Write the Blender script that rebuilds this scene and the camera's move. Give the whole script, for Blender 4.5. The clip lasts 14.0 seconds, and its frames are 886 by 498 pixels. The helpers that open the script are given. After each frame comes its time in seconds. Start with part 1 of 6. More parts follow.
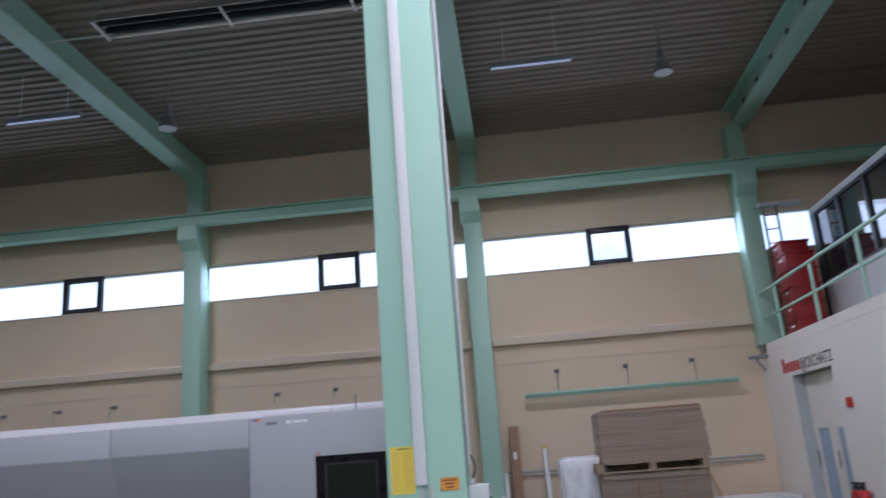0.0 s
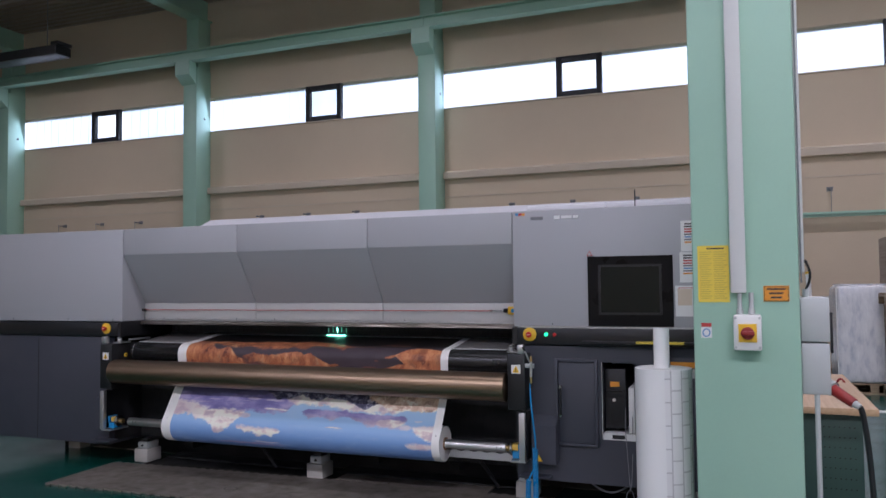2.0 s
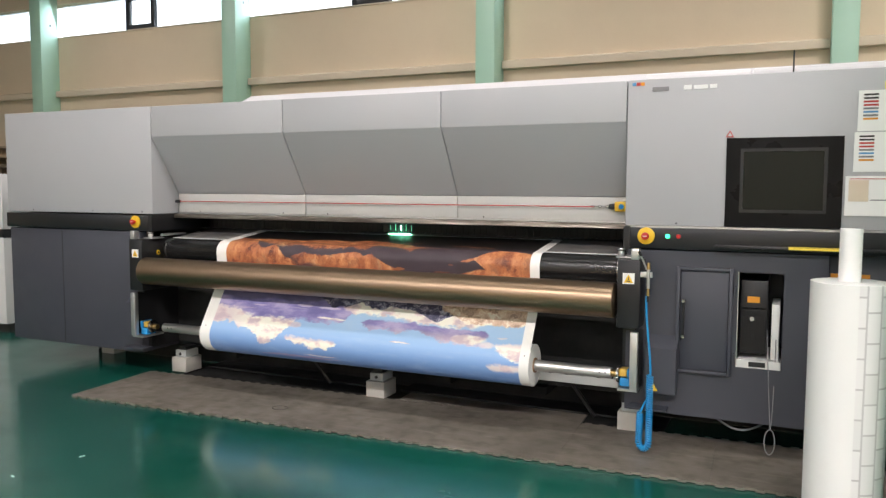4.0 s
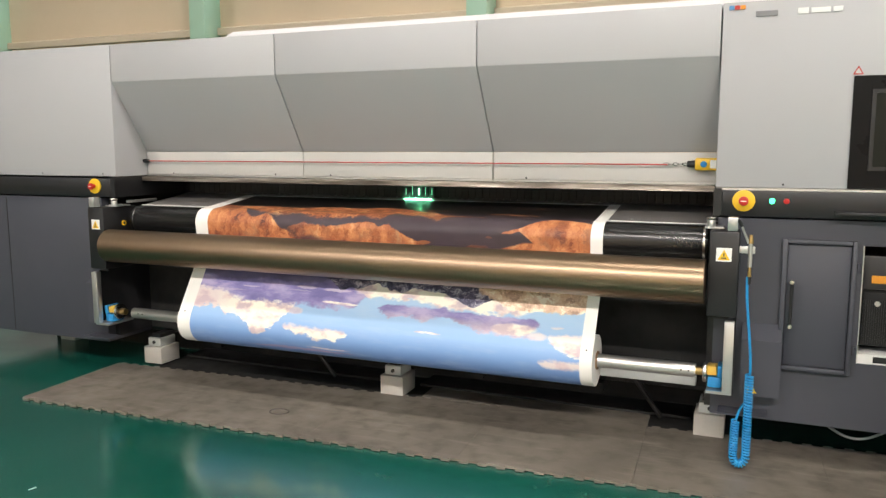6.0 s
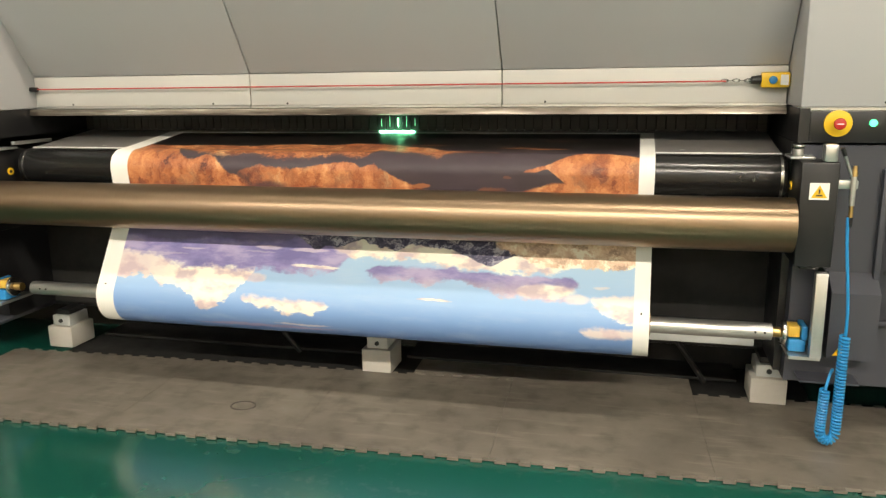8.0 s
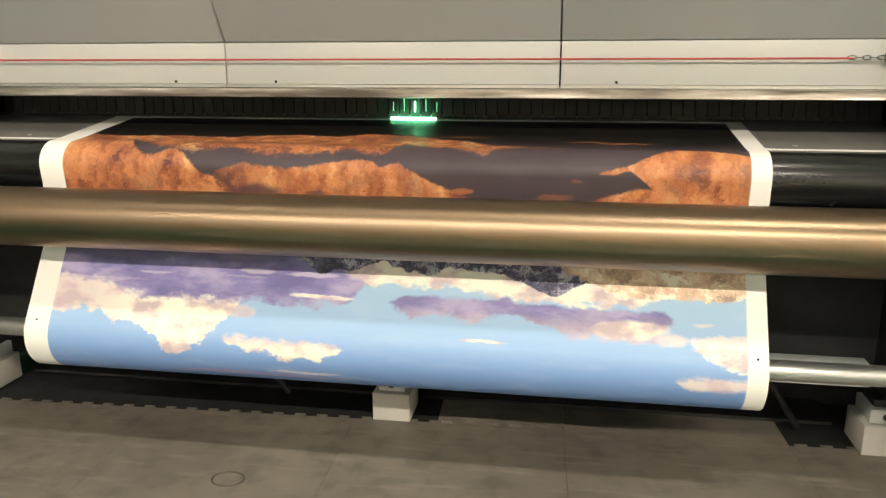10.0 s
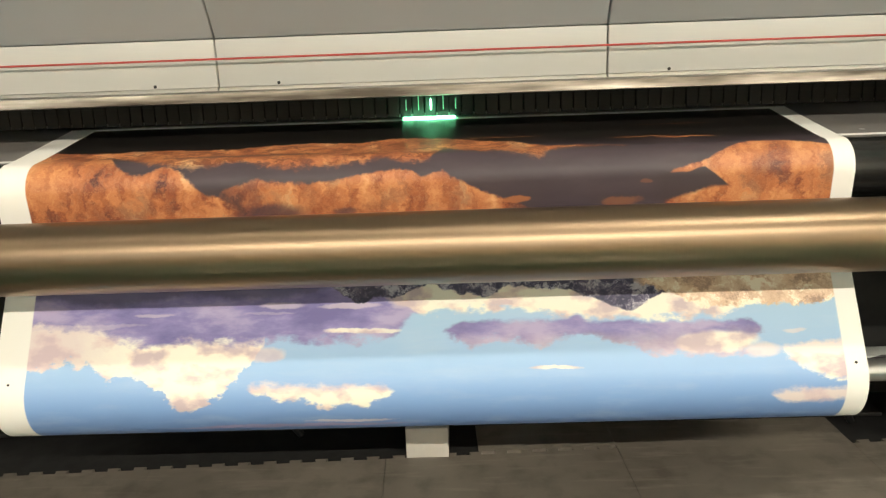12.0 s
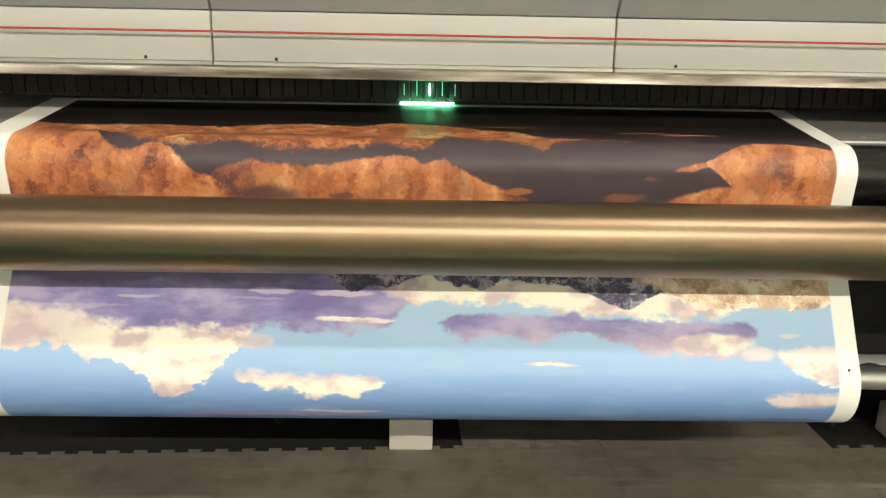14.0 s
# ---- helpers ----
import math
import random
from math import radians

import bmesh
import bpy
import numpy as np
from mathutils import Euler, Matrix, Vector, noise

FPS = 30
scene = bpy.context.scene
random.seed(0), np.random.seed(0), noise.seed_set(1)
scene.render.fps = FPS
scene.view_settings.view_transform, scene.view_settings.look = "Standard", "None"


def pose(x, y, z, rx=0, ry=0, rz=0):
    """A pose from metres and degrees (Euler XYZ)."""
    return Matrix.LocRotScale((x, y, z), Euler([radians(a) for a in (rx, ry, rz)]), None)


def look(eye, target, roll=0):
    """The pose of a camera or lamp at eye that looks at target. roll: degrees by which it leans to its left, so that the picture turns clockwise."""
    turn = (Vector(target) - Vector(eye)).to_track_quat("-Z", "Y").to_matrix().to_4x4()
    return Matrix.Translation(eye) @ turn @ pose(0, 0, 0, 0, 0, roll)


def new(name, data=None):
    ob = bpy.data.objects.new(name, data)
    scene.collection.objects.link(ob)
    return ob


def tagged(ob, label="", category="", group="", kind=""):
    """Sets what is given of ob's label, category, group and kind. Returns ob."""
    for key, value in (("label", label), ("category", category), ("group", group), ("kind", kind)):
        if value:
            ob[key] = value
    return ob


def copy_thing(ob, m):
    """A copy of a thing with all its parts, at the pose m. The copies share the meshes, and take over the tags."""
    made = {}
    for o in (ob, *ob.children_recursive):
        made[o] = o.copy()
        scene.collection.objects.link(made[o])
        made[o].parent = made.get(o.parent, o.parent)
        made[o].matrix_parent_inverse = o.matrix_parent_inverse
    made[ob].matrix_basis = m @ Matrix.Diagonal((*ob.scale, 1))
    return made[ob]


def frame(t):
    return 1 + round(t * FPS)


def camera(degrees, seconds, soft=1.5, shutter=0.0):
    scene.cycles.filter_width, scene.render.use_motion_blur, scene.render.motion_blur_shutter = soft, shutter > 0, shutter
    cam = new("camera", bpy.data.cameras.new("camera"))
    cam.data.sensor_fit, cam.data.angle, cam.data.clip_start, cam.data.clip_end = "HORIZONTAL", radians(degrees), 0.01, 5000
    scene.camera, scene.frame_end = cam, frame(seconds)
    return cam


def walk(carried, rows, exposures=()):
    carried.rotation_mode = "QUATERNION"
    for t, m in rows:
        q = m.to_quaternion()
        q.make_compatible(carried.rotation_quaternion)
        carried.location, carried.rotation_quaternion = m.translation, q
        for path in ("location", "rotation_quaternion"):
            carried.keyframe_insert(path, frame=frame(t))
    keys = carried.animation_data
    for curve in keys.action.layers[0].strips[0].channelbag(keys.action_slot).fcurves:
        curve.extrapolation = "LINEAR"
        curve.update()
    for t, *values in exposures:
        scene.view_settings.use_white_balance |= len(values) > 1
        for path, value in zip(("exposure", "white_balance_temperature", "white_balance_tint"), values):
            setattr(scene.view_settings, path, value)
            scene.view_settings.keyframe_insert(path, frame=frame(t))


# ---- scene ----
# ---- camera ----
cam = camera(59.7, 14.0, soft=1.3, shutter=0.35)
PATH = [
    (0, (0.179, 0.128, 1.615), (0.02, 2.054, 2.131), -4.3),
    (0.5, (0.045, 0.36, 1.589), (-0.344, 2.282, 1.984), -2.7),
    (1, (-0.091, 0.552, 1.544), (-0.626, 2.459, 1.82), -1.0),
    (1.5, (-0.287, 0.755, 1.547), (-0.952, 2.631, 1.741), -0.9),
    (2, (-0.412, 0.931, 1.515), (-1.141, 2.791, 1.604), -0.6),
    (2.5, (-0.529, 1.129, 1.502), (-1.295, 2.977, 1.496), -0.4),
    (3, (-0.717, 1.327, 1.481), (-1.546, 3.146, 1.397), -0.4),
    (3.5, (-0.887, 1.516, 1.469), (-1.715, 3.332, 1.348), -0.7),
    (4, (-1.054, 1.756, 1.421), (-1.878, 3.572, 1.263), 0.2),
    (6.5, (-1.892, 2.552, 1.38), (-2.581, 4.404, 1.072), -0.2),
    (7, (-2.081, 2.689, 1.357), (-2.659, 4.57, 0.998), -0.8),
    (7.5, (-2.259, 2.871, 1.36), (-2.796, 4.759, 0.972), -0.9),
    (8, (-2.444, 3.018, 1.337), (-2.921, 4.912, 0.907), -0.8),
    (8.5, (-2.614, 3.146, 1.341), (-2.998, 5.056, 0.888), -2.1),
    (9, (-2.729, 3.331, 1.339), (-3.107, 5.239, 0.871), -1.6),
    (11.5, (-3.335, 3.912, 1.326), (-3.453, 5.842, 0.816), -0.6),
    (12, (-3.444, 3.928, 1.342), (-3.49, 5.858, 0.822), -2.1),
    (12.5, (-3.5, 3.946, 1.331), (-3.518, 5.871, 0.788), -1.4),
    (13, (-3.532, 3.964, 1.339), (-3.519, 5.888, 0.793), -0.3),
    (13.5, (-3.531, 3.973, 1.328), (-3.508, 5.897, 0.782), 0.8),
    (14, (-3.533, 3.98, 1.34), (-3.489, 5.901, 0.785), 1.1),
]
EXPOSURES = [(0, -0.92, 5150, 25), (1.5, -1.08, 5200, 28), (2.5, -0.80, 5550, 26), (3, -0.48, 5700, 23), (3.5, -0.22, 5900, 20), (4.2, 0.09, 6150, 16), (6.5, 0.27, 6500, 14), (7.5, 0.30, 7000, 11), (9, 0.27, 7000, 10), (14, 0.15, 6900, 7)]
walk(cam, [(t, look(eye, target, roll)) for t, eye, target, roll in PATH], EXPOSURES)

# ---- world, daylight, large lights ----
world = bpy.data.worlds.new("sky")
scene.world = world
world.use_nodes = True
wt = world.node_tree
sky = wt.nodes.new("ShaderNodeTexSky")
sky.sky_type, sky.sun_disc = "NISHITA", False
sky.sun_elevation, sky.sun_rotation = radians(38), radians(200)
wt.links.new(sky.outputs[0], wt.nodes["Background"].inputs[0])
wt.nodes["Background"].inputs[1].default_value = 0.15
sun = new("sun", bpy.data.lights.new("sun", "SUN"))
sun.data.energy, sun.data.angle, sun.data.color = 1.2, radians(12), (1.0, 0.96, 0.9)
sun.matrix_world = look((-20, -40, 40), (0, 0, 0))


def area(name, eye, target, sx, sy, watts, color):
    lamp = new(name, bpy.data.lights.new(name, "AREA"))
    lamp.data.shape, lamp.data.size, lamp.data.size_y = "RECTANGLE", sx, sy
    lamp.data.energy, lamp.data.color = watts, color
    lamp.matrix_world = look(eye, target)
    return lamp


DAY = (0.86, 0.95, 1.0)
WARM = (1.0, 0.93, 0.82)
# daylight through the strip windows of the north wall
for x0, x1 in ((-17.8, -12.35), (-11.9, -6.5), (-6.05, -0.65), (-0.22, 4.78)):
    area("window_daylight", ((x0 + x1) / 2, 15.5, 5.5), ((x0 + x1) / 2, 8, 3.2), x1 - x0, 0.75, 65, DAY)
# assumed strip windows of the unseen south wall, added to light the north wall
for x in (-13.5, -4.5, 4.5):
    area("window_daylight", (x, -8.9, 5.5), (x, 0, 1.0), 8.4, 1.5, 50, DAY)
# rows of luminaires along the hall
for x in (-9.0, -3.4, 2.2):
    area("luminaire_light", (x, -3.6, 7.2), (x, -3.6, 0), 5.2, 0.22, 1150 if x > 0 else 590, WARM)
# assumed nearer row, unseen; its right lamp is raised to brighten the column side
for x, watts in ((-9.0, 55), (-3.4, 50), (2.2, 470)):
    area("luminaire_light", (x, 3.6, 7.2), (x, 3.6, 0), 5.2, 0.22, watts, WARM)

for x, watts in ((-15.0, 200), (-7.05, 220), (0.85, 270)):
    area("luminaire_light", (x, 11.0, 7.29), (x, 11.0, 0), 1.2, 0.14, watts, WARM)

# ---- materials ----


class Nodes:
    """A short way to write node materials."""

    def __init__(self, name):
        self.m = bpy.data.materials.new(name)
        self.m.use_nodes = True
        self.t = self.m.node_tree
        self.b = self.t.nodes["Principled BSDF"]
        self.out = self.t.nodes["Material Output"]

    def add(self, kind, **inputs):
        n = self.t.nodes.new(kind)
        for key, value in inputs.items():
            sock = n.inputs[int(key[1:])] if key[0] == "i" and key[1:].isdigit() else n.inputs[key.replace("_", " ")]
            self.put(sock, value)
        return n

    def put(self, sock, value):
        if isinstance(value, bpy.types.NodeSocket):
            self.t.links.new(value, sock)
        elif isinstance(value, bpy.types.Node):
            self.t.links.new(value.outputs[0], sock)
        else:
            if sock.type == "RGBA" and len(value) == 3:
                value = (*value, 1)
            sock.default_value = value

    def math(self, op, a, b=0.0, c=0.0):
        n = self.t.nodes.new("ShaderNodeMath")
        n.operation = op
        for s, v in zip(n.inputs, (a, b, c)):
            self.put(s, v)
        return n.outputs[0]

    def coords(self, which="Object"):
        return self.t.nodes.new("ShaderNodeTexCoord").outputs[which]

    def noise(self, scale, detail=4, vec=None, stretch=None, rough=0.55):
        vec = vec or self.coords()
        if stretch:
            mp = self.add("ShaderNodeMapping", Vector=vec, Scale=stretch)
            vec = mp.outputs[0]
        n = self.add("ShaderNodeTexNoise", Vector=vec, Scale=scale, Detail=detail, Roughness=rough)
        return n.outputs[0]

    def ramp(self, fac, stops):
        n = self.t.nodes.new("ShaderNodeValToRGB")
        self.put(n.inputs[0], fac)
        el = n.color_ramp.elements
        while len(el) < len(stops):
            el.new(0.5)
        for e, (p, c) in zip(el, stops):
            e.position, e.color = p, (*c, 1) if len(c) == 3 else c
        return n.outputs[0]

    def span(self, v, a, b, to0=0.0, to1=1.0, smooth=False):
        n = self.t.nodes.new("ShaderNodeMapRange")
        n.interpolation_type = "SMOOTHSTEP" if smooth else "LINEAR"
        for s, x in zip(n.inputs, (v, a, b, to0, to1)):
            self.put(s, x)
        return n.outputs[0]

    def mix(self, fac, a, b):
        n = self.t.nodes.new("ShaderNodeMix")
        n.data_type = "RGBA"
        self.put(n.inputs[0], fac)
        self.put(n.inputs[6], a)
        self.put(n.inputs[7], b)
        return n.outputs[2]

    def bump(self, height, strength=0.2, distance=0.01):
        n = self.add("ShaderNodeBump", Height=height, Strength=strength, Distance=distance)
        self.put(self.b.inputs["Normal"], n.outputs[0])

    def set(self, **inputs):
        for key, value in inputs.items():
            self.put(self.b.inputs[key.replace("_", " ")], value)
        return self


def painted(name, color, rough=0.5, vary=0.06, grain=60, bump=0.05, metal=0.0, coat=0.0):
    """Paint, plastic or metal with dirt at a large scale and grain at a small one."""
    n = Nodes(name)
    big, fine = n.noise(1.3, 5), n.noise(grain, 3)
    k = n.math("ADD", n.math("MULTIPLY", n.math("SUBTRACT", big, 0.5), vary * 2), n.math("MULTIPLY", n.math("SUBTRACT", fine, 0.5), vary))
    hsv = n.add("ShaderNodeHueSaturation", Color=color, Value=n.math("ADD", k, 1.0))
    n.set(Base_Color=hsv.outputs[0], Metallic=metal, Coat_Weight=coat)
    n.set(Roughness=n.span(n.noise(7, 4), 0.3, 0.7, rough * 0.85, min(1.0, rough * 1.15)))
    if bump:
        n.bump(fine, bump, 0.004)
    return n.m


M = {}
M["steel_green"] = painted("green_steel_paint", (0.38, 0.59, 0.46), 0.42, 0.05, 90)
M["cream_wall"] = painted("cream_wall_paint", (0.68, 0.555, 0.40), 0.8, 0.05, 40, 0.15)
M["cream_ledge"] = painted("cream_ledge_paint", (0.66, 0.56, 0.43), 0.7, 0.05, 40, 0.1)
M["white_wall"] = painted("white_wall_paint", (0.80, 0.745, 0.665), 0.75, 0.04, 40, 0.1)
M["roof_sheet"] = painted("roof_sheet", (0.28, 0.218, 0.17), 0.5, 0.05, 30)
M["grey_panel"] = painted("light_grey_panel", (0.41, 0.413, 0.428), 0.42, 0.03, 240, 0.08)
M["grey_slope"] = painted("mid_grey_panel", (0.25, 0.255, 0.262), 0.45, 0.03, 240, 0.08)
M["strip_panel"] = painted("pale_grey_strip", (0.56, 0.55, 0.53), 0.38, 0.03, 240, 0.04)
M["white_lid"] = painted("white_cover", (0.75, 0.74, 0.76), 0.45, 0.03, 120)
M["anthracite"] = painted("anthracite_panel", (0.050, 0.053, 0.068), 0.45, 0.08, 260, 0.1)
M["black"] = painted("black_plastic", (0.012, 0.012, 0.013), 0.4, 0.1, 120)
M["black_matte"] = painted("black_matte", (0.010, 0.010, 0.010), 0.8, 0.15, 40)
M["black_roll"] = painted("black_rubber_roll", (0.014, 0.014, 0.014), 0.24, 0.08, 120, 0.0)
M["black_gloss"] = painted("black_gloss", (0.005, 0.005, 0.006), 0.3, 0.05, 120, 0.0)
M["black_gloss"].node_tree.nodes["Principled BSDF"].inputs["Specular IOR Level"].default_value = 0.15
M["rubber_dark"] = painted("dark_rubber", (0.03, 0.03, 0.03), 0.7, 0.1, 80)
M["alu"] = painted("aluminium", (0.62, 0.62, 0.61), 0.35, 0.05, 120, 0.03, metal=0.9)
M["steel"] = painted("bright_steel", (0.55, 0.54, 0.52), 0.25, 0.06, 120, 0.03, metal=1.0)
M["brass"] = painted("brass", (0.55, 0.38, 0.15), 0.3, 0.08, 120, 0.03, metal=1.0)
M["brass_yellow"] = painted("yellow_chromate", (0.62, 0.40, 0.06), 0.35, 0.08, 60)
M["white_plastic"] = painted("white_plastic", (0.72, 0.72, 0.70), 0.45, 0.03, 80, 0.02)
M["paper"] = painted("white_paper", (0.80, 0.80, 0.78), 0.8, 0.02, 120, 0.03)
M["grey_plastic"] = painted("grey_plastic", (0.45, 0.47, 0.46), 0.45, 0.04, 80)
M["yellow"] = painted("yellow_plastic", (0.80, 0.50, 0.02), 0.4, 0.05, 60)
M["yellow_paper"] = painted("yellow_sheet", (0.78, 0.60, 0.06), 0.5, 0.05, 60)
M["orange"] = painted("orange_sheet", (0.75, 0.30, 0.02), 0.5, 0.05, 60)
M["red"] = painted("red_plastic", (0.50, 0.02, 0.015), 0.4, 0.06, 60)
M["red_dark"] = painted("dark_red_plastic", (0.24, 0.015, 0.012), 0.4, 0.08, 60)
M["blue"] = painted("blue_plastic", (0.02, 0.22, 0.50), 0.35, 0.05, 60)
M["hose_blue"] = painted("blue_hose", (0.015, 0.26, 0.58), 0.3, 0.04, 60)
M["ink_grey"] = painted("grey_print", (0.22, 0.22, 0.23), 0.7, 0.05, 60, 0)
M["ink_dark"] = painted("dark_print", (0.05, 0.045, 0.04), 0.7, 0.05, 60, 0)
M["ink_red"] = painted("red_print", (0.50, 0.06, 0.05), 0.7, 0.05, 60, 0)
M["ink_blue"] = painted("blue_print", (0.12, 0.30, 0.55), 0.7, 0.05, 60, 0)
M["concrete"] = painted("concrete_block", (0.50, 0.48, 0.44), 0.8, 0.12, 50, 0.3)
M["green_bench"] = painted("dark_green_steel", (0.035, 0.075, 0.06), 0.5, 0.08, 90)
M["crate_red"] = painted("red_crate", (0.27, 0.012, 0.012), 0.45, 0.08, 60)
M["cabinet_white"] = painted("white_cabinet", (0.58, 0.58, 0.57), 0.45, 0.03, 120)
M["frame_dark"] = painted("dark_window_frame", (0.02, 0.02, 0.022), 0.45, 0.06, 60)
M["tape_brown"] = painted("brown_card", (0.28, 0.17, 0.10), 0.75, 0.1, 50, 0.1)
M["rust"] = painted("rusty_rung", (0.16, 0.09, 0.06), 0.7, 0.15, 50, 0.1)


def glow(name, color, strength):
    n = Nodes(name)
    n.set(Base_Color=color, Emission_Color=color, Emission_Strength=strength)
    return n.m


M["led_green"] = glow("green_lamp", (0.05, 1.0, 0.35), 3.0)
M["led_uv"] = glow("green_curing_light", (0.22, 1.0, 0.5), 55.0)
M["led_dim"] = glow("dim_green_light", (0.25, 0.8, 0.5), 0.8)
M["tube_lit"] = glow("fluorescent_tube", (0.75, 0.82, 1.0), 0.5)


def gold_anodised():
    """Turned and bronze anodised: fine rings round the axis draw the highlight out along it."""
    n = Nodes("bronze_anodised_aluminium")
    rings = n.noise(90, 3, stretch=(1, 0.02, 0.02))
    stain = n.noise(2.2, 5, stretch=(0.6, 1.5, 1.5))
    col = n.mix(rings, (0.285, 0.204, 0.132), (0.32, 0.230, 0.152))
    n.set(Base_Color=n.mix(n.span(stain, 0.45, 0.7, 0.0, 0.25), col, (0.23, 0.168, 0.12)), Metallic=1.0, Roughness=n.span(stain, 0.35, 0.65, 0.38, 0.43))
    tangent = n.t.nodes.new("ShaderNodeTangent")
    tangent.direction_type, tangent.axis = "RADIAL", "X"
    n.set(Anisotropic=0.6, Anisotropic_Rotation=0.25, Tangent=tangent.outputs[0])
    return n.m


M["gold_roll"] = gold_anodised()


def rail_metal():
    n = Nodes("scuffed_steel_rail")
    a = n.noise(3, 6, stretch=(1, 12, 12))
    n.set(Base_Color=n.ramp(a, [(0.35, (0.06, 0.05, 0.04)), (0.55, (0.17, 0.15, 0.125)), (0.75, (0.36, 0.33, 0.28))]), Metallic=1.0, Roughness=n.span(a, 0.3, 0.7, 0.5, 0.3))
    return n.m


M["rail"] = rail_metal()


def green_floor():
    n = Nodes("green_epoxy_floor")
    big, mid, fine = n.noise(0.5, 5), n.noise(3.5, 6), n.noise(120, 2)
    col = n.mix(n.span(big, 0.35, 0.65), (0.005, 0.066, 0.048), (0.008, 0.092, 0.068))
    dust = n.span(n.math("MULTIPLY", mid, n.noise(22, 4)), 0.30, 0.48)
    n.set(Base_Color=n.mix(n.math("MULTIPLY", dust, 0.16), col, (0.20, 0.24, 0.21)))
    n.set(Roughness=n.span(mid, 0.3, 0.7, 0.13, 0.26), Coat_Weight=0.25, Coat_Roughness=0.1)
    n.bump(n.noise(6, 3), 0.05, 0.01)
    return n.m


M["floor"] = green_floor()


def mat_rubber():
    n = Nodes("grey_rubber_mat")
    obj = n.coords("Object")
    geo = n.t.nodes.new("ShaderNodeNewGeometry").outputs["Position"]
    big, mid = n.noise(1.6, 5, geo), n.noise(9, 6, geo)
    scuff = n.noise(4, 5, geo, (1, 7, 1))
    col = n.ramp(big, [(0.3, (0.122, 0.107, 0.089)), (0.7, (0.208, 0.184, 0.153))])
    col = n.mix(n.span(mid, 0.50, 0.70, 0, 0.6), col, (0.088, 0.076, 0.062))
    col = n.mix(n.span(scuff, 0.55, 0.72, 0, 0.5), col, (0.27, 0.243, 0.208))
    n.set(Base_Color=col, Roughness=n.span(mid, 0.3, 0.7, 0.36, 0.62))
    n.bump(n.noise(240, 2, geo), 0.15, 0.003)
    return n.m


M["mat"] = mat_rubber()


def wood(name, a, b, scale=4.0, stretch=(1, 14, 14), rough=0.6):
    n = Nodes(name)
    info = n.t.nodes.new("ShaderNodeObjectInfo").outputs["Random"]
    g = n.noise(scale, 6, stretch=stretch)
    hsv = n.add("ShaderNodeHueSaturation", Color=n.mix(n.span(g, 0.3, 0.7), a, b), Value=n.math("ADD", n.math("MULTIPLY", info, 0.3), 0.85))
    n.set(Base_Color=hsv.outputs[0], Roughness=rough)
    n.bump(g, 0.15, 0.004)
    return n.m


M["pallet_wood"] = wood("pallet_wood", (0.26, 0.18, 0.11), (0.42, 0.31, 0.20))
M["bench_wood"] = wood("beech_bench_top", (0.50, 0.32, 0.17), (0.60, 0.41, 0.24), 3.0, (14, 1, 14), 0.5)


def cardboard():
    n = Nodes("corrugated_cardboard")
    layers = n.noise(1.0, 3, stretch=(0.6, 0.6, 150))
    big = n.noise(2.2, 4)
    col = n.mix(n.span(layers, 0.35, 0.65), (0.26, 0.195, 0.145), (0.40, 0.315, 0.245))
    n.set(Base_Color=n.mix(n.span(big, 0.4, 0.7, 0, 0.3), col, (0.30, 0.22, 0.16)), Roughness=0.85)
    n.bump(layers, 0.35, 0.008)
    return n.m


M["cardboard"] = cardboard()


def film_wrap():
    n = Nodes("stretch_film_over_white_goods")
    wr = n.noise(6, 6, stretch=(2.2, 2.2, 0.8))
    n.set(Base_Color=n.ramp(wr, [(0.3, (0.58, 0.60, 0.66)), (0.5, (0.78, 0.78, 0.80)), (0.75, (0.88, 0.88, 0.89))]), Roughness=0.22, Coat_Weight=0.4)
    n.bump(wr, 0.6, 0.03)
    return n.m


M["film"] = film_wrap()


def frosted(name, tint, rough):
    n = Nodes(name)
    n.set(Base_Color=tint, Roughness=n.span(n.noise(3, 4), 0.3, 0.7, rough * 0.8, rough), Transmission_Weight=1.0, IOR=1.3)
    return n.m


M["channel_glass"] = frosted("translucent_channel_glass", (0.90, 0.97, 0.98), 0.35)
M["clear_glass"] = frosted("clear_glass", (0.97, 0.99, 0.98), 0.02)
M["office_glass"] = painted("tinted_office_glass", (0.012, 0.016, 0.02), 0.04, 0.05, 30, 0.0, coat=0.5)
# opaque pane: the light of the passage behind is put into its pale colour
M["pane_bright"] = painted("pale_blue_backlit_pane", (0.38, 0.47, 0.58), 0.15, 0.15, 8, 0.0)
M["screen"] = painted("dark_screen_glass", (0.006, 0.009, 0.008), 0.22, 0.05, 20, 0.0)
M["screen"].node_tree.nodes["Principled BSDF"].inputs["Specular IOR Level"].default_value = 0.25


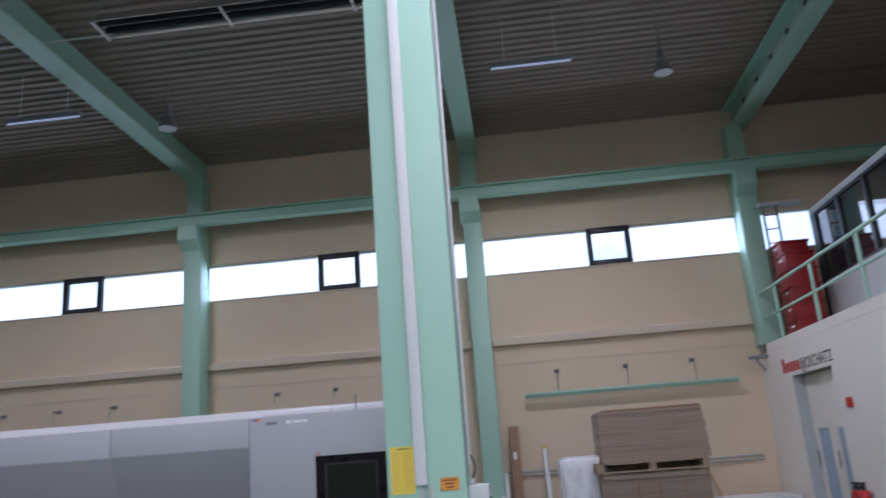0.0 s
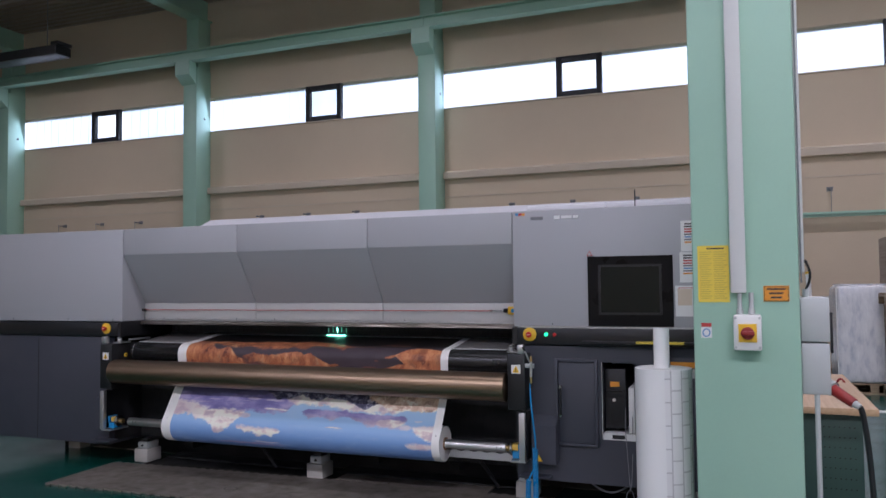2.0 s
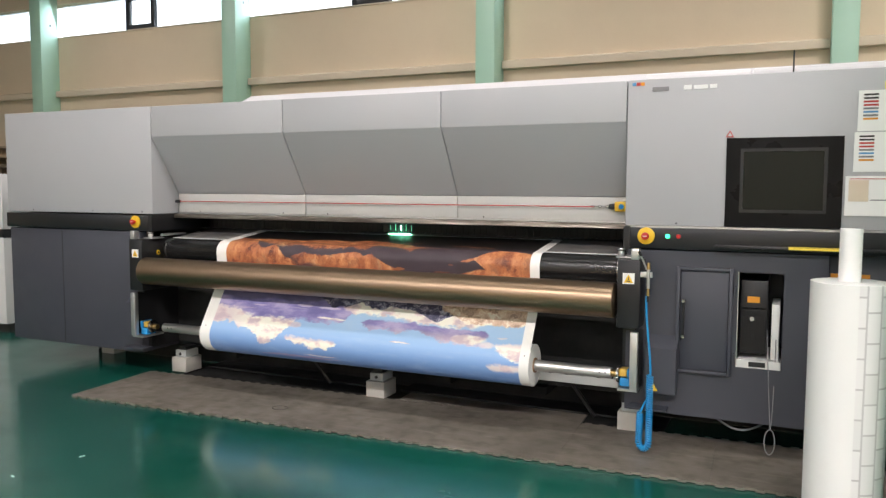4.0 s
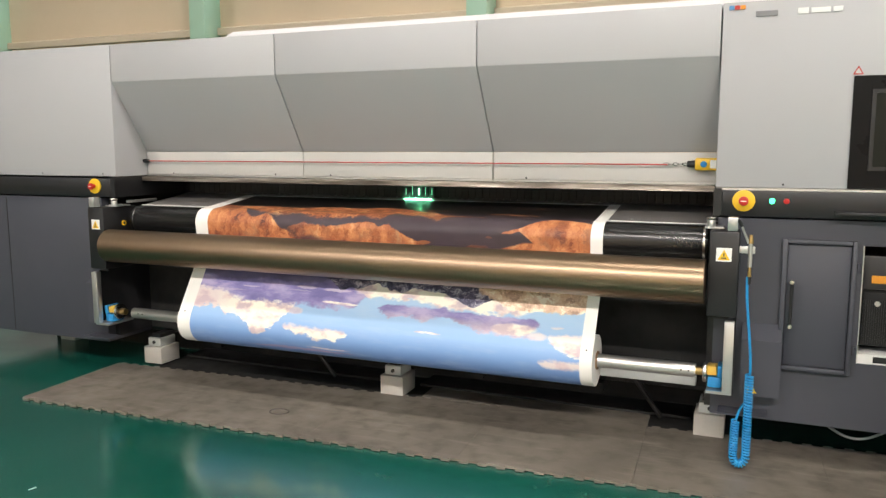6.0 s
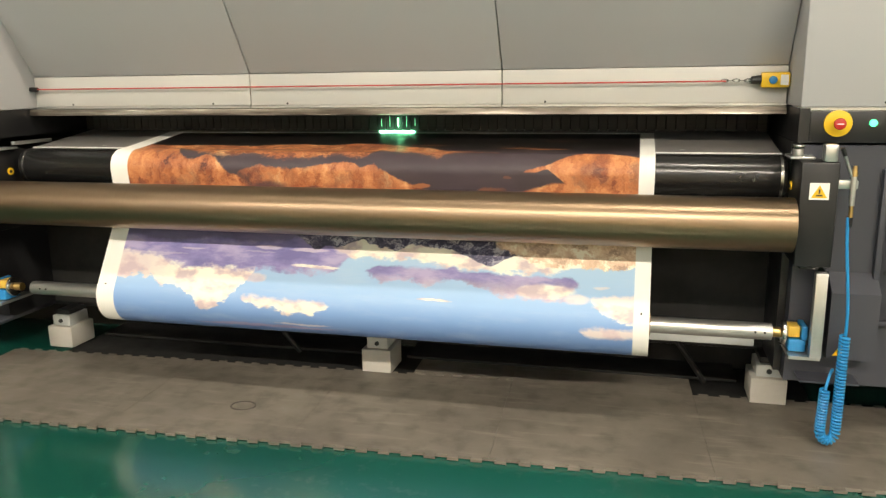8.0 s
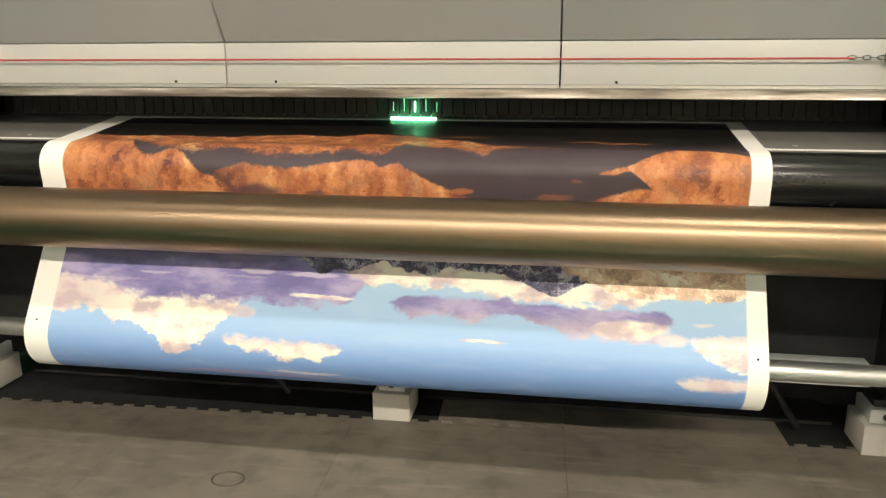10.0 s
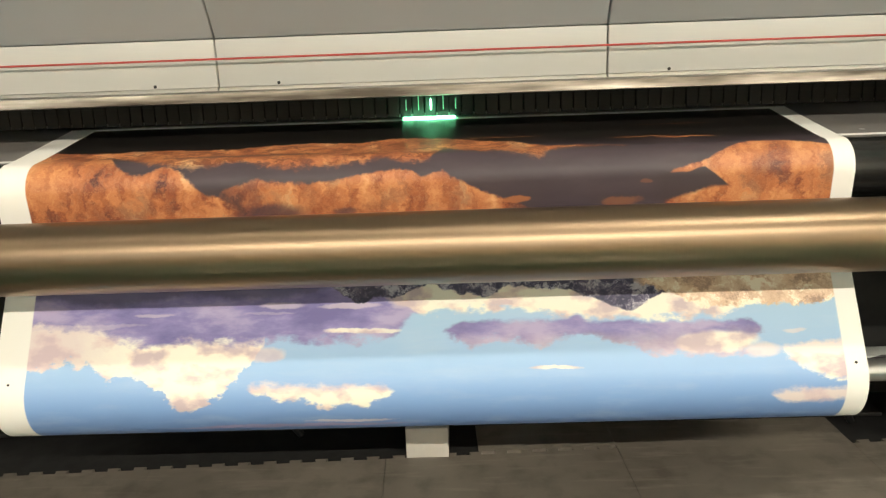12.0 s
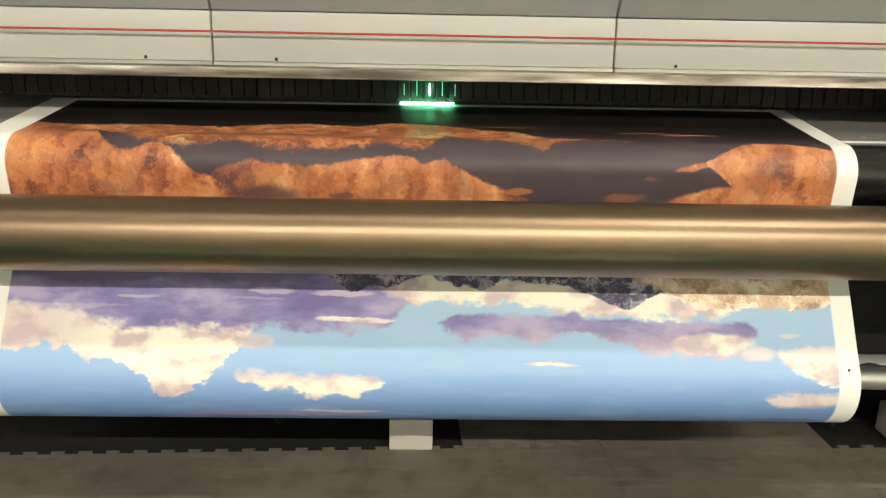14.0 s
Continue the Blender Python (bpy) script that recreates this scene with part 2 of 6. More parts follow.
def landscape():
    """The printed picture: u runs across the sheet, v along it in metres."""
    n = Nodes("landscape_print_on_vinyl")
    uvn = n.coords("UV")
    sep = n.add("ShaderNodeSeparateXYZ", Vector=uvn)
    u, v = sep.outputs[0], sep.outputs[1]
    sq = n.add("ShaderNodeMapping", Vector=uvn, Scale=(2.23, 1, 1)).outputs[0]
    n1 = n.math("SUBTRACT", n.noise(13, 10, sq, rough=0.72), 0.5)
    n2 = n.math("SUBTRACT", n.noise(30, 10, n.add("ShaderNodeMapping", Vector=sq, Location=(3.1, 7.7, 0)).outputs[0], rough=0.7), 0.5)
    n4 = n.math("SUBTRACT", n.noise(20, 12, n.add("ShaderNodeMapping", Vector=sq, Location=(6.3, 0.4, 0), Scale=(0.8, 1.25, 1)).outputs[0], rough=0.62), 0.5)
    n3 = n.noise(5, 8, n.add("ShaderNodeMapping", Vector=sq, Location=(9.3, 1.7, 0), Scale=(1, 2.5, 1)).outputs[0], rough=0.6)

    def curve(points, sharp):
        """v as a function of u."""
        c = n.t.nodes.new("ShaderNodeFloatCurve")
        n.put(c.inputs["Value"], u)
        pts = c.mapping.curves[0].points
        while len(pts) < len(points):
            pts.new(0.5, 0.5)
        for p, (a, b) in zip(pts, points):
            p.location, p.handle_type = (a, b / 1.5), "VECTOR" if sharp else "AUTO_CLAMPED"
        c.mapping.update()
        return n.math("MULTIPLY", c.outputs[0], 1.5)

    def below(points, soft=0.004, wobble=0.02, src=None, sharp=True):
        return n.span(n.math("SUBTRACT", n.math("ADD", v, n.math("MULTIPLY", src or n2, wobble)), curve(points, sharp)), -soft, soft, smooth=True)

    def above(points, soft=0.004, wobble=0.02, src=None, sharp=True):
        return n.math("SUBTRACT", 1.0, below(points, soft, wobble, src, sharp))

    wa = n.math("SUBTRACT", n.noise(11, 10, n.add("ShaderNodeMapping", Vector=sq, Location=(1.3, 5.1, 0)).outputs[0], rough=0.6), 0.5)
    wb = n.math("SUBTRACT", n.noise(11, 10, n.add("ShaderNodeMapping", Vector=sq, Location=(8.6, 2.4, 0)).outputs[0], rough=0.6), 0.5)
    wu = n.math("ADD", u, n.math("MULTIPLY", wa, 0.03))
    wv = n.math("ADD", v, n.math("MULTIPLY", wb, 0.03))

    def blob(cu, cv, ru, rv, soft=0.25, wobble=1.2, src=None):
        du = n.math("DIVIDE", n.math("SUBTRACT", wu, cu), ru)
        dv = n.math("DIVIDE", n.math("SUBTRACT", wv, cv), rv)
        d = n.math("ADD", n.math("MULTIPLY", du, du), n.math("MULTIPLY", dv, dv))
        d = n.math("ADD", d, n.math("ADD", n.math("MULTIPLY", src or n1, wobble), n.math("MULTIPLY", n2, 0.4)))
        return n.span(d, 1.0 - soft, 1.0 + soft, 1.0, 0.0, smooth=True)

    def both(a, b):
        return n.math("MULTIPLY", a, b)

    def part_of(k, mask):
        return n.math("MULTIPLY", mask, k)

    # lit rock and shade of the desert half
    warp = n.add("ShaderNodeVectorMath", i0=sq, i1=n.add("ShaderNodeCombineXYZ", X=n.math("MULTIPLY", n1, 0.16), Y=n.math("MULTIPLY", n2, 0.14), Z=0.0).outputs[0]).outputs[0]
    ro = n.noise(9, 9, n.add("ShaderNodeMapping", Vector=warp, Rotation=(0, 0, 0.5), Scale=(2.0, 0.7, 1)).outputs[0], rough=0.55)
    broad = n.noise(7, 5, n.add("ShaderNodeMapping", Vector=warp, Location=(5, 2, 0)).outputs[0])
    ro = n.math("ADD", n.math("MULTIPLY", ro, 0.55), n.math("MULTIPLY", broad, 0.45))
    rock = n.ramp(ro, [(0.38, (0.11, 0.036, 0.032)), (0.45, (0.31, 0.095, 0.045)), (0.51, (0.48, 0.172, 0.070)), (0.57, (0.60, 0.26, 0.112)), (0.64, (0.74, 0.42, 0.21))])
    fold = n.noise(8, 7, n.add("ShaderNodeMapping", Vector=warp, Location=(2.7, 6.1, 0), Rotation=(0, 0, -0.6), Scale=(1.5, 1.0, 1)).outputs[0], rough=0.55)
    rock = n.mix(n.span(fold, 0.53, 0.66, 0.0, 0.55), rock, (0.14, 0.065, 0.055))
    rock = n.mix(n.span(n.noise(90, 5, n.add("ShaderNodeMapping", Vector=warp, Rotation=(0, 0, 0.6), Scale=(2.2, 0.5, 1)).outputs[0], rough=0.7), 0.50, 0.68, 0.0, 0.40), rock, (0.72, 0.42, 0.22))
    far_rock = n.mix(n.span(n.noise(22, 8, n.add("ShaderNodeMapping", Vector=warp, Scale=(0.6, 2.2, 1)).outputs[0]), 0.42, 0.54), (0.19, 0.062, 0.030), rock)
    shade = n.mix(n.span(v, 0.38, 0.52), (0.014, 0.011, 0.010), (0.062, 0.047, 0.056))
    shade = n.mix(n.span(n3, 0.45, 0.8, 0, 0.4), shade, (0.105, 0.080, 0.092))
    shade = n.mix(n.span(v, 0.36, 0.44), (0.013, 0.011, 0.010), shade)
    col = shade
    ridge_top = [(0, 0.362), (0.055, 0.386), (0.11, 0.373), (0.17, 0.374), (0.235, 0.386), (0.304, 0.352), (0.347, 0.341), (0.414, 0.362), (0.45, 0.316), (0.524, 0.335), (0.575, 0.378), (0.618, 0.40), (0.65, 0.455), (0.70, 0.468), (0.75, 0.478), (1, 0.7)]
    ridge_foot = [(0, 0.47), (0.075, 0.462), (0.10, 0.445), (0.144, 0.50), (0.18, 0.513), (0.208, 0.528), (0.268, 0.507), (0.283, 0.519), (0.324, 0.538), (0.386, 0.536), (0.427, 0.522), (0.454, 0.513), (0.482, 0.53), (0.507, 0.524), (0.524, 0.448), (0.565, 0.488), (0.593, 0.489), (0.627, 0.515), (0.643, 0.533), (0.66, 0.49), (0.70, 0.478), (0.75, 0.478), (1, 0.478)]
    col = n.mix(both(below(ridge_top, 0.008, 0.06), above(ridge_foot, 0.014, 0.07)), col, far_rock)
    col = n.mix(part_of(0.75, blob(0.27, 0.465, 0.10, 0.010, 0.6, 1.6)), col, (0.10, 0.055, 0.05))
    left_peak = [(0, 0.46), (0.095, 0.455), (0.111, 0.513), (0.134, 0.552), (0.148, 0.549), (0.167, 0.529), (0.18, 0.522), (0.202, 0.557), (0.221, 0.606), (0.248, 0.625), (0.274, 0.656), (0.30, 0.70), (1, 0.9)]
    col = n.mix(below(left_peak, 0.007, 0.05), col, rock)
    front_ridge = [(0, 0.9), (0.225, 0.66), (0.249, 0.596), (0.291, 0.57), (0.318, 0.58), (0.359, 0.588), (0.386, 0.583), (0.414, 0.57), (0.448, 0.558), (0.468, 0.553), (0.482, 0.558), (0.496, 0.577), (0.516, 0.567), (0.523, 0.564), (0.544, 0.594), (0.572, 0.625), (0.607, 0.653), (0.65, 0.70), (1, 0.9)]
    lit = below(front_ridge, 0.005, 0.035)
    haze = n.span(n.math("ADD", u, n.math("MULTIPLY", n1, 0.05)), 0.235, 0.275)
    col = n.mix(both(lit, haze), col, rock)
    col = n.mix(part_of(0.8, blob(0.312, 0.668, 0.040, 0.026, 0.8)), col, (0.055, 0.040, 0.055))
    col = n.mix(part_of(0.7, blob(0.403, 0.668, 0.014, 0.012, 0.8)), col, (0.055, 0.040, 0.055))
    right_peak = [(0, 0.9), (0.785, 0.64), (0.802, 0.583), (0.846, 0.556), (0.868, 0.526), (0.892, 0.497), (0.908, 0.485), (0.943, 0.486), (0.975, 0.503), (1, 0.518)]
    col = n.mix(both(below(right_peak, 0.004, 0.02), n.span(u, 0.795, 0.802)), col, rock)
    cut = both(below([(0, 0.5), (0.79, 0.58), (0.802, 0.587), (0.823, 0.588), (0.843, 0.573), (0.858, 0.599), (0.874, 0.628), (0.89, 0.66), (1, 0.9)], 0.003, 0.010), above([(0, 0.70), (0.80, 0.665), (0.83, 0.646), (0.85, 0.632), (0.874, 0.628), (1, 0.60)], 0.006))
    col = n.mix(both(cut, n.span(u, 0.775, 0.795)), col, (0.060, 0.046, 0.052))
    for cu, cv, ru, rv, k in ((0.614, 0.650, 0.018, 0.010, 0.7), (0.742, 0.665, 0.022, 0.014, 0.35), (0.772, 0.612, 0.008, 0.006, 0.25), (0.835, 0.402, 0.036, 0.006, 0.9), (0.785, 0.388, 0.040, 0.004, 0.5), (0.60, 0.345, 0.05, 0.003, 0.5), (0.84, 0.245, 0.05, 0.003, 0.25)):
        col = n.mix(part_of(k, blob(cu, cv, ru, rv, 0.5, 1.2, n2)), col, (0.46, 0.17, 0.065))
    # sky half
    blue = n.ramp(n.span(v, 0.93, 1.31), [(0.0, (0.37, 0.55, 0.73)), (0.45, (0.31, 0.485, 0.73)), (0.75, (0.21, 0.36, 0.66)), (1.0, (0.13, 0.24, 0.52))])
    wisps = n.noise(4, 8, n.add("ShaderNodeMapping", Vector=sq, Location=(2, 4, 0), Scale=(1, 4.5, 1)).outputs[0], rough=0.6)
    blue = n.mix(n.span(wisps, 0.5, 0.85, 0, 0.35), blue, (0.50, 0.60, 0.72))
    soft_light = n.noise(9, 6, n.add("ShaderNodeMapping", Vector=sq, Location=(4, 1, 0), Scale=(1, 1.6, 1)).outputs[0], rough=0.5)
    cream = n.ramp(soft_light, [(0.40, (0.58, 0.47, 0.50)), (0.47, (0.77, 0.66, 0.60)), (0.53, (0.86, 0.83, 0.72))])
    pink = n.mix(0.55, cream, (0.62, 0.48, 0.55))
    purple = n.ramp(n3, [(0.36, (0.16, 0.138, 0.34)), (0.50, (0.245, 0.215, 0.46)), (0.64, (0.41, 0.35, 0.56))])
    s = blue
    big_foot = [(0, 1.105), (0.028, 1.09), (0.074, 1.078), (0.101, 1.133), (0.124, 1.125), (0.165, 1.157), (0.184, 1.207), (0.203, 1.224), (0.224, 1.206), (0.245, 1.182), (0.258, 1.137), (0.272, 1.122), (0.283, 1.09), (0.30, 1.02), (0.36, 0.96), (1, 0.9)]
    s = n.mix(above(big_foot, 0.006, 0.13, n4), s, n.mix(n.span(n.math("ADD", u, n.math("MULTIPLY", n1, 0.08)), 0.06, 0.13), pink, cream))
    s = n.mix(part_of(0.7, blob(0.30, 1.075, 0.022, 0.020, 0.5)), s, pink)
    veil_foot = [(0, 0.978), (0.03, 0.985), (0.082, 0.995), (0.119, 1.030), (0.166, 1.043), (0.206, 1.036), (0.254, 1.042), (0.31, 1.038), (0.362, 1.047), (0.403, 1.040), (0.457, 1.031), (0.47, 1.0), (0.50, 0.95), (0.6, 0.91), (1, 0.88)]
    s = n.mix(above(veil_foot, 0.014, 0.10, n4, False), s, purple)
    for cu, cv, ru, rv, k in ((0.07, 0.985, 0.07, 0.007, 0.4), (0.155, 0.957, 0.022, 0.005, 0.6), (0.30, 0.960, 0.03, 0.004, 0.3), (0.318, 0.938, 0.024, 0.010, 0.6), (0.40, 0.945, 0.035, 0.008, 0.7), (0.402, 1.013, 0.026, 0.007, 0.9), (0.44, 1.016, 0.022, 0.007, 0.8), (0.475, 0.945, 0.02, 0.012, 0.6)):
        s = n.mix(part_of(k, blob(cu, cv, ru, rv, 0.5, 1.2, n1)), s, cream if k > 0.75 else (0.58, 0.50, 0.60))
    s = n.mix(part_of(0.9, blob(0.437, 0.995, 0.032, 0.013, 0.3)), s, purple)
    second_top = [(0, 1.3), (0.268, 1.18), (0.28, 1.158), (0.36, 1.162), (0.445, 1.167), (0.462, 1.19), (0.5, 1.3), (1, 1.4)]
    second_foot = [(0, 1.1), (0.265, 1.15), (0.305, 1.196), (0.345, 1.20), (0.364, 1.22), (0.418, 1.219), (0.452, 1.190), (0.47, 1.15), (1, 1.0)]
    s = n.mix(both(below(second_top, 0.010, 0.06, n4), above(second_foot, 0.006, 0.09, n4)), s, n.mix(n.span(v, 1.165, 1.185), pink, cream))
    band_foot = [(0, 0.8), (0.43, 0.88), (0.456, 0.935), (0.491, 0.973), (0.54, 0.968), (0.594, 0.963), (0.662, 0.993), (0.8, 1.006), (0.884, 0.985), (0.905, 0.962), (0.93, 0.94), (1, 0.93)]
    s = n.mix(both(above(band_foot, 0.010, 0.11, n4), n.span(u, 0.43, 0.46)), s, cream)
    strip_top = [(0, 1.3), (0.505, 1.05), (0.518, 1.022), (0.539, 0.998), (0.662, 1.001), (0.683, 0.990), (0.696, 1.005), (0.731, 1.01), (0.895, 1.017), (0.92, 1.06), (1, 1.3)]
    strip_foot = [(0, 0.9), (0.505, 1.02), (0.552, 1.064), (0.579, 1.049), (0.634, 1.07), (0.682, 1.042), (0.729, 1.061), (0.775, 1.101), (0.832, 1.106), (0.88, 1.095), (0.908, 1.04), (0.93, 1.0), (1, 0.9)]
    s = n.mix(both(below(strip_top, 0.007, 0.04, n4), above(strip_foot, 0.012, 0.11, n4)), s, n.mix(n.span(n.math("ADD", v, n.math("MULTIPLY", n1, 0.06)), 1.03, 1.075), purple, n.mix(0.5, purple, pink)))
    s = n.mix(part_of(0.9, both(blob(0.848, 1.072, 0.050, 0.030, 0.4), n.span(v, 1.035, 1.05))), s, cream)
    s = n.mix(both(below([(0, 1.3), (0.91, 1.14), (0.933, 1.088), (0.965, 1.082), (1, 1.07)], 0.012, 0.08, n4), above([(0, 1.0), (0.915, 1.09), (0.935, 1.12), (0.95, 1.147), (0.975, 1.168), (1, 1.188)], 0.008, 0.10, n4)), s, n.mix(n.span(v, 1.09, 1.11), pink, cream))
    s = n.mix(part_of(0.8, blob(0.905, 1.10, 0.022, 0.018, 0.6)), s, pink)
    s = n.mix(both(below([(0, 1.4), (0.895, 1.26), (0.912, 1.21), (0.95, 1.203), (1, 1.205)], 0.010, 0.06, n4), above([(0, 1.1), (0.90, 1.20), (0.928, 1.244), (1, 1.24)], 0.008, 0.06, n4)), s, pink)
    s = n.mix(blob(0.653, 1.129, 0.028, 0.005, 0.6, 1.2, n2), s, cream)
    s = n.mix(part_of(0.6, blob(0.945, 1.045, 0.015, 0.006, 0.6)), s, pink)
    s = n.mix(part_of(0.7, blob(0.32, 1.293, 0.14, 0.010, 0.6, 1.4, n2)), s, (0.34, 0.27, 0.44))
    s = n.mix(part_of(0.6, blob(0.40, 1.272, 0.05, 0.006, 0.6, 1.4, n2)), s, pink)
    # snowy range that hangs head down below the bronze roller
    snow = n.ramp(n.noise(18, 9, n.add("ShaderNodeMapping", Vector=warp, Rotation=(0, 0, 0.8), Scale=(1, 2.6, 1)).outputs[0], rough=0.75), [(0.46, (0.045, 0.042, 0.085)), (0.52, (0.10, 0.09, 0.16)), (0.57, (0.46, 0.44, 0.52))])
    tan = n.ramp(n.noise(12, 8, n.add("ShaderNodeMapping", Vector=warp, Rotation=(0, 0, -0.7), Scale=(1, 1.8, 1)).outputs[0], rough=0.6), [(0.40, (0.38, 0.25, 0.19)), (0.47, (0.64, 0.44, 0.31)), (0.54, (0.76, 0.57, 0.41)), (0.60, (0.90, 0.82, 0.68))])
    # navy of the picture, darkened to carry part of the bronze roller's shadow
    s = n.mix(part_of(0.85, above([(0, 0.90), (0.10, 0.925), (0.20, 0.905), (0.30, 0.918), (0.36, 0.90), (0.42, 0.87), (1, 0.85)], 0.012, 0.05, n1, False)), s, n.mix(n3, (0.06, 0.055, 0.12), (0.17, 0.15, 0.27)))
    peaks = [(0, 0.86), (0.36, 0.872), (0.386, 0.905), (0.415, 0.944), (0.435, 0.922), (0.456, 0.927), (0.48, 0.905), (0.504, 0.886), (0.525, 0.910), (0.55, 0.922), (0.573, 0.932), (0.594, 0.90), (0.63, 0.908), (0.664, 0.915), (0.698, 0.938), (0.725, 0.965), (0.752, 0.983), (0.778, 0.944), (0.80, 0.927), (0.83, 0.89), (1, 0.86)]
    s = n.mix(above(peaks, 0.003, 0.05), s, snow)
    s = n.mix(both(above([(0, 0.86), (0.745, 0.892), (0.802, 0.935), (0.835, 0.974), (0.87, 0.976), (0.926, 0.972), (0.974, 0.974), (1, 0.962)], 0.004, 0.07), n.span(n.math("ADD", u, n.math("MULTIPLY", n2, 0.06)), 0.752, 0.765)), s, tan)
    col = n.mix(n.span(v, 0.76, 0.78), col, s)
    # unprinted white margins
    inside = both(both(n.span(u, 0.0, 0.0015), n.span(u, 0.9985, 1.0, 1.0, 0.0)), n.span(v, 0.084, 0.086))
    col = n.mix(inside, (0.83, 0.82, 0.78), col)
    n.set(Base_Color=col, Roughness=0.42, Specular_IOR_Level=0.28)
    return n.m


M["print"] = landscape()


def brick_paper():
    n = Nodes("pale_brick_pattern_paper")
    uvn = n.coords("UV")
    br = n.add("ShaderNodeTexBrick", Vector=n.add("ShaderNodeMapping", Vector=uvn, Rotation=(0, 0, radians(90))).outputs[0], Color1=(0.82, 0.81, 0.80), Color2=(0.74, 0.73, 0.72), Mortar=(0.52, 0.50, 0.50), Scale=4.2)
    br.inputs["Mortar Size"].default_value = 0.016
    no = n.noise(9, 5)
    n.set(Base_Color=n.mix(n.math("MULTIPLY", no, 0.2), br.outputs[0], (0.6, 0.6, 0.6)), Roughness=0.35)
    return n.m


M["brick_paper"] = brick_paper()

# ---- mesh helpers ----
ORIGIN = {}


def box(bm, x0, x1, y0, y1, z0, z1, bevel=0.0, seg=2):
    made = bmesh.ops.create_cube(bm, size=1.0, matrix=Matrix.Translation(((x0 + x1) / 2, (y0 + y1) / 2, (z0 + z1) / 2)) @ Matrix.Diagonal((x1 - x0, y1 - y0, z1 - z0, 1)))
    if bevel:
        edges = list({e for v in made["verts"] for e in v.link_edges})
        bmesh.ops.bevel(bm, geom=edges, offset=bevel, segments=seg, profile=0.5, affect="EDGES")
    return bm


def rod(bm, a, b, r, seg=20, r2=None, bevel=0.0):
    a, b = Vector(a), Vector(b)
    m = Matrix.Translation((a + b) / 2) @ (b - a).to_track_quat("Z", "Y").to_matrix().to_4x4()
    made = bmesh.ops.create_cone(bm, cap_ends=True, segments=seg, radius1=r, radius2=r if r2 is None else r2, depth=(b - a).length, matrix=m)
    if bevel:
        rims = [e for e in {e for v in made["verts"] for e in v.link_edges} if any(len(f.verts) > 4 for f in e.link_faces)]
        bmesh.ops.bevel(bm, geom=rims, offset=bevel, segments=2, profile=0.5, affect="EDGES")
    return bm


def prism(bm, profile, axis, lo, hi):
    """Extrudes a closed outline along an axis; the outline holds the two other coordinates in order."""
    def at(p, w):
        return {"x": (w, p[0], p[1]), "y": (p[0], w, p[1]), "z": (p[0], p[1], w)}[axis]
    a, b = [bm.verts.new(at(p, lo)) for p in profile], [bm.verts.new(at(p, hi)) for p in profile]
    k = len(profile)
    for i in range(k):
        bm.faces.new((a[i], a[(i + 1) % k], b[(i + 1) % k], b[i]))
    bm.faces.new(a[::-1])
    bm.faces.new(b)
    bmesh.ops.recalc_face_normals(bm, faces=bm.faces)
    return bm


def tube(bm, points, r, seg=8, closed=False):
    """A round tube along a line of points."""
    pts = [Vector(p) for p in points]
    rings, side = [], None
    for i, p in enumerate(pts):
        d = (pts[min(i + 1, len(pts) - 1)] - pts[max(i - 1, 0)]).normalized()
        if side is None:
            side = d.orthogonal().normalized()
        side = (side - d * side.dot(d)).normalized()
        up = d.cross(side)
        rings.append([bm.verts.new(p + r * (math.cos(2 * math.pi * k / seg) * side + math.sin(2 * math.pi * k / seg) * up)) for k in range(seg)])
    for a, b in zip(rings, rings[1:]):
        for k in range(seg):
            bm.faces.new((a[k], a[(k + 1) % seg], b[(k + 1) % seg], b[k]))
    bm.faces.new(rings[0][::-1])
    bm.faces.new(rings[-1])
    bmesh.ops.recalc_face_normals(bm, faces=bm.faces)
    return bm


def mesh_from(bm, name, material, smooth=40):
    me = bpy.data.meshes.new(name)
    bm.to_mesh(me)
    bm.free()
    me.materials.append(material)
    if smooth:
        me.polygons.foreach_set("use_smooth", [True] * len(me.polygons))
        me.set_sharp_from_angle(angle=radians(smooth))
    return me


def thing(name, at, label, category, group="", kind=""):
    ob = new(name)
    ob.location, ob.empty_display_size = at, 0.1
    ORIGIN[ob.name] = Vector(at)
    return tagged(ob, label, category, group, kind)


def part(name, bm, material, parent, label="", smooth=40):
    """Links a bmesh, built in world metres, as one mesh under a thing or a part."""
    o = ORIGIN[parent.name]
    bmesh.ops.translate(bm, verts=bm.verts, vec=-o)
    ob = new(name, mesh_from(bm, name, material, smooth))
    ob.parent = parent
    ORIGIN[ob.name] = o
    return tagged(ob, label)


def solid(name, bm, material, label, category="", group="", kind="", smooth=40):
    """A thing or a piece of the setting that is one mesh, in world metres."""
    ob = new(name, mesh_from(bm, name, material, smooth))
    ORIGIN[ob.name] = Vector((0, 0, 0))
    return tagged(ob, label, category, group, kind)


def B(*args, **kw):
    return box(bmesh.new(), *args, **kw)


def R(*args, **kw):
    return rod(bmesh.new(), *args, **kw)


# ---- the hall ----
WALL, ROOF, OFFICE = 15.57, 8.16, 4.84
WEST, EAST, SOUTH = -24.0, 12.0, -9.0
solid("floor", B(WEST, EAST, SOUTH, WALL + 0.3, -0.2, 0.0), M["floor"], "glossy green epoxy hall floor with dust and light scuffs", "floor", kind="structure")

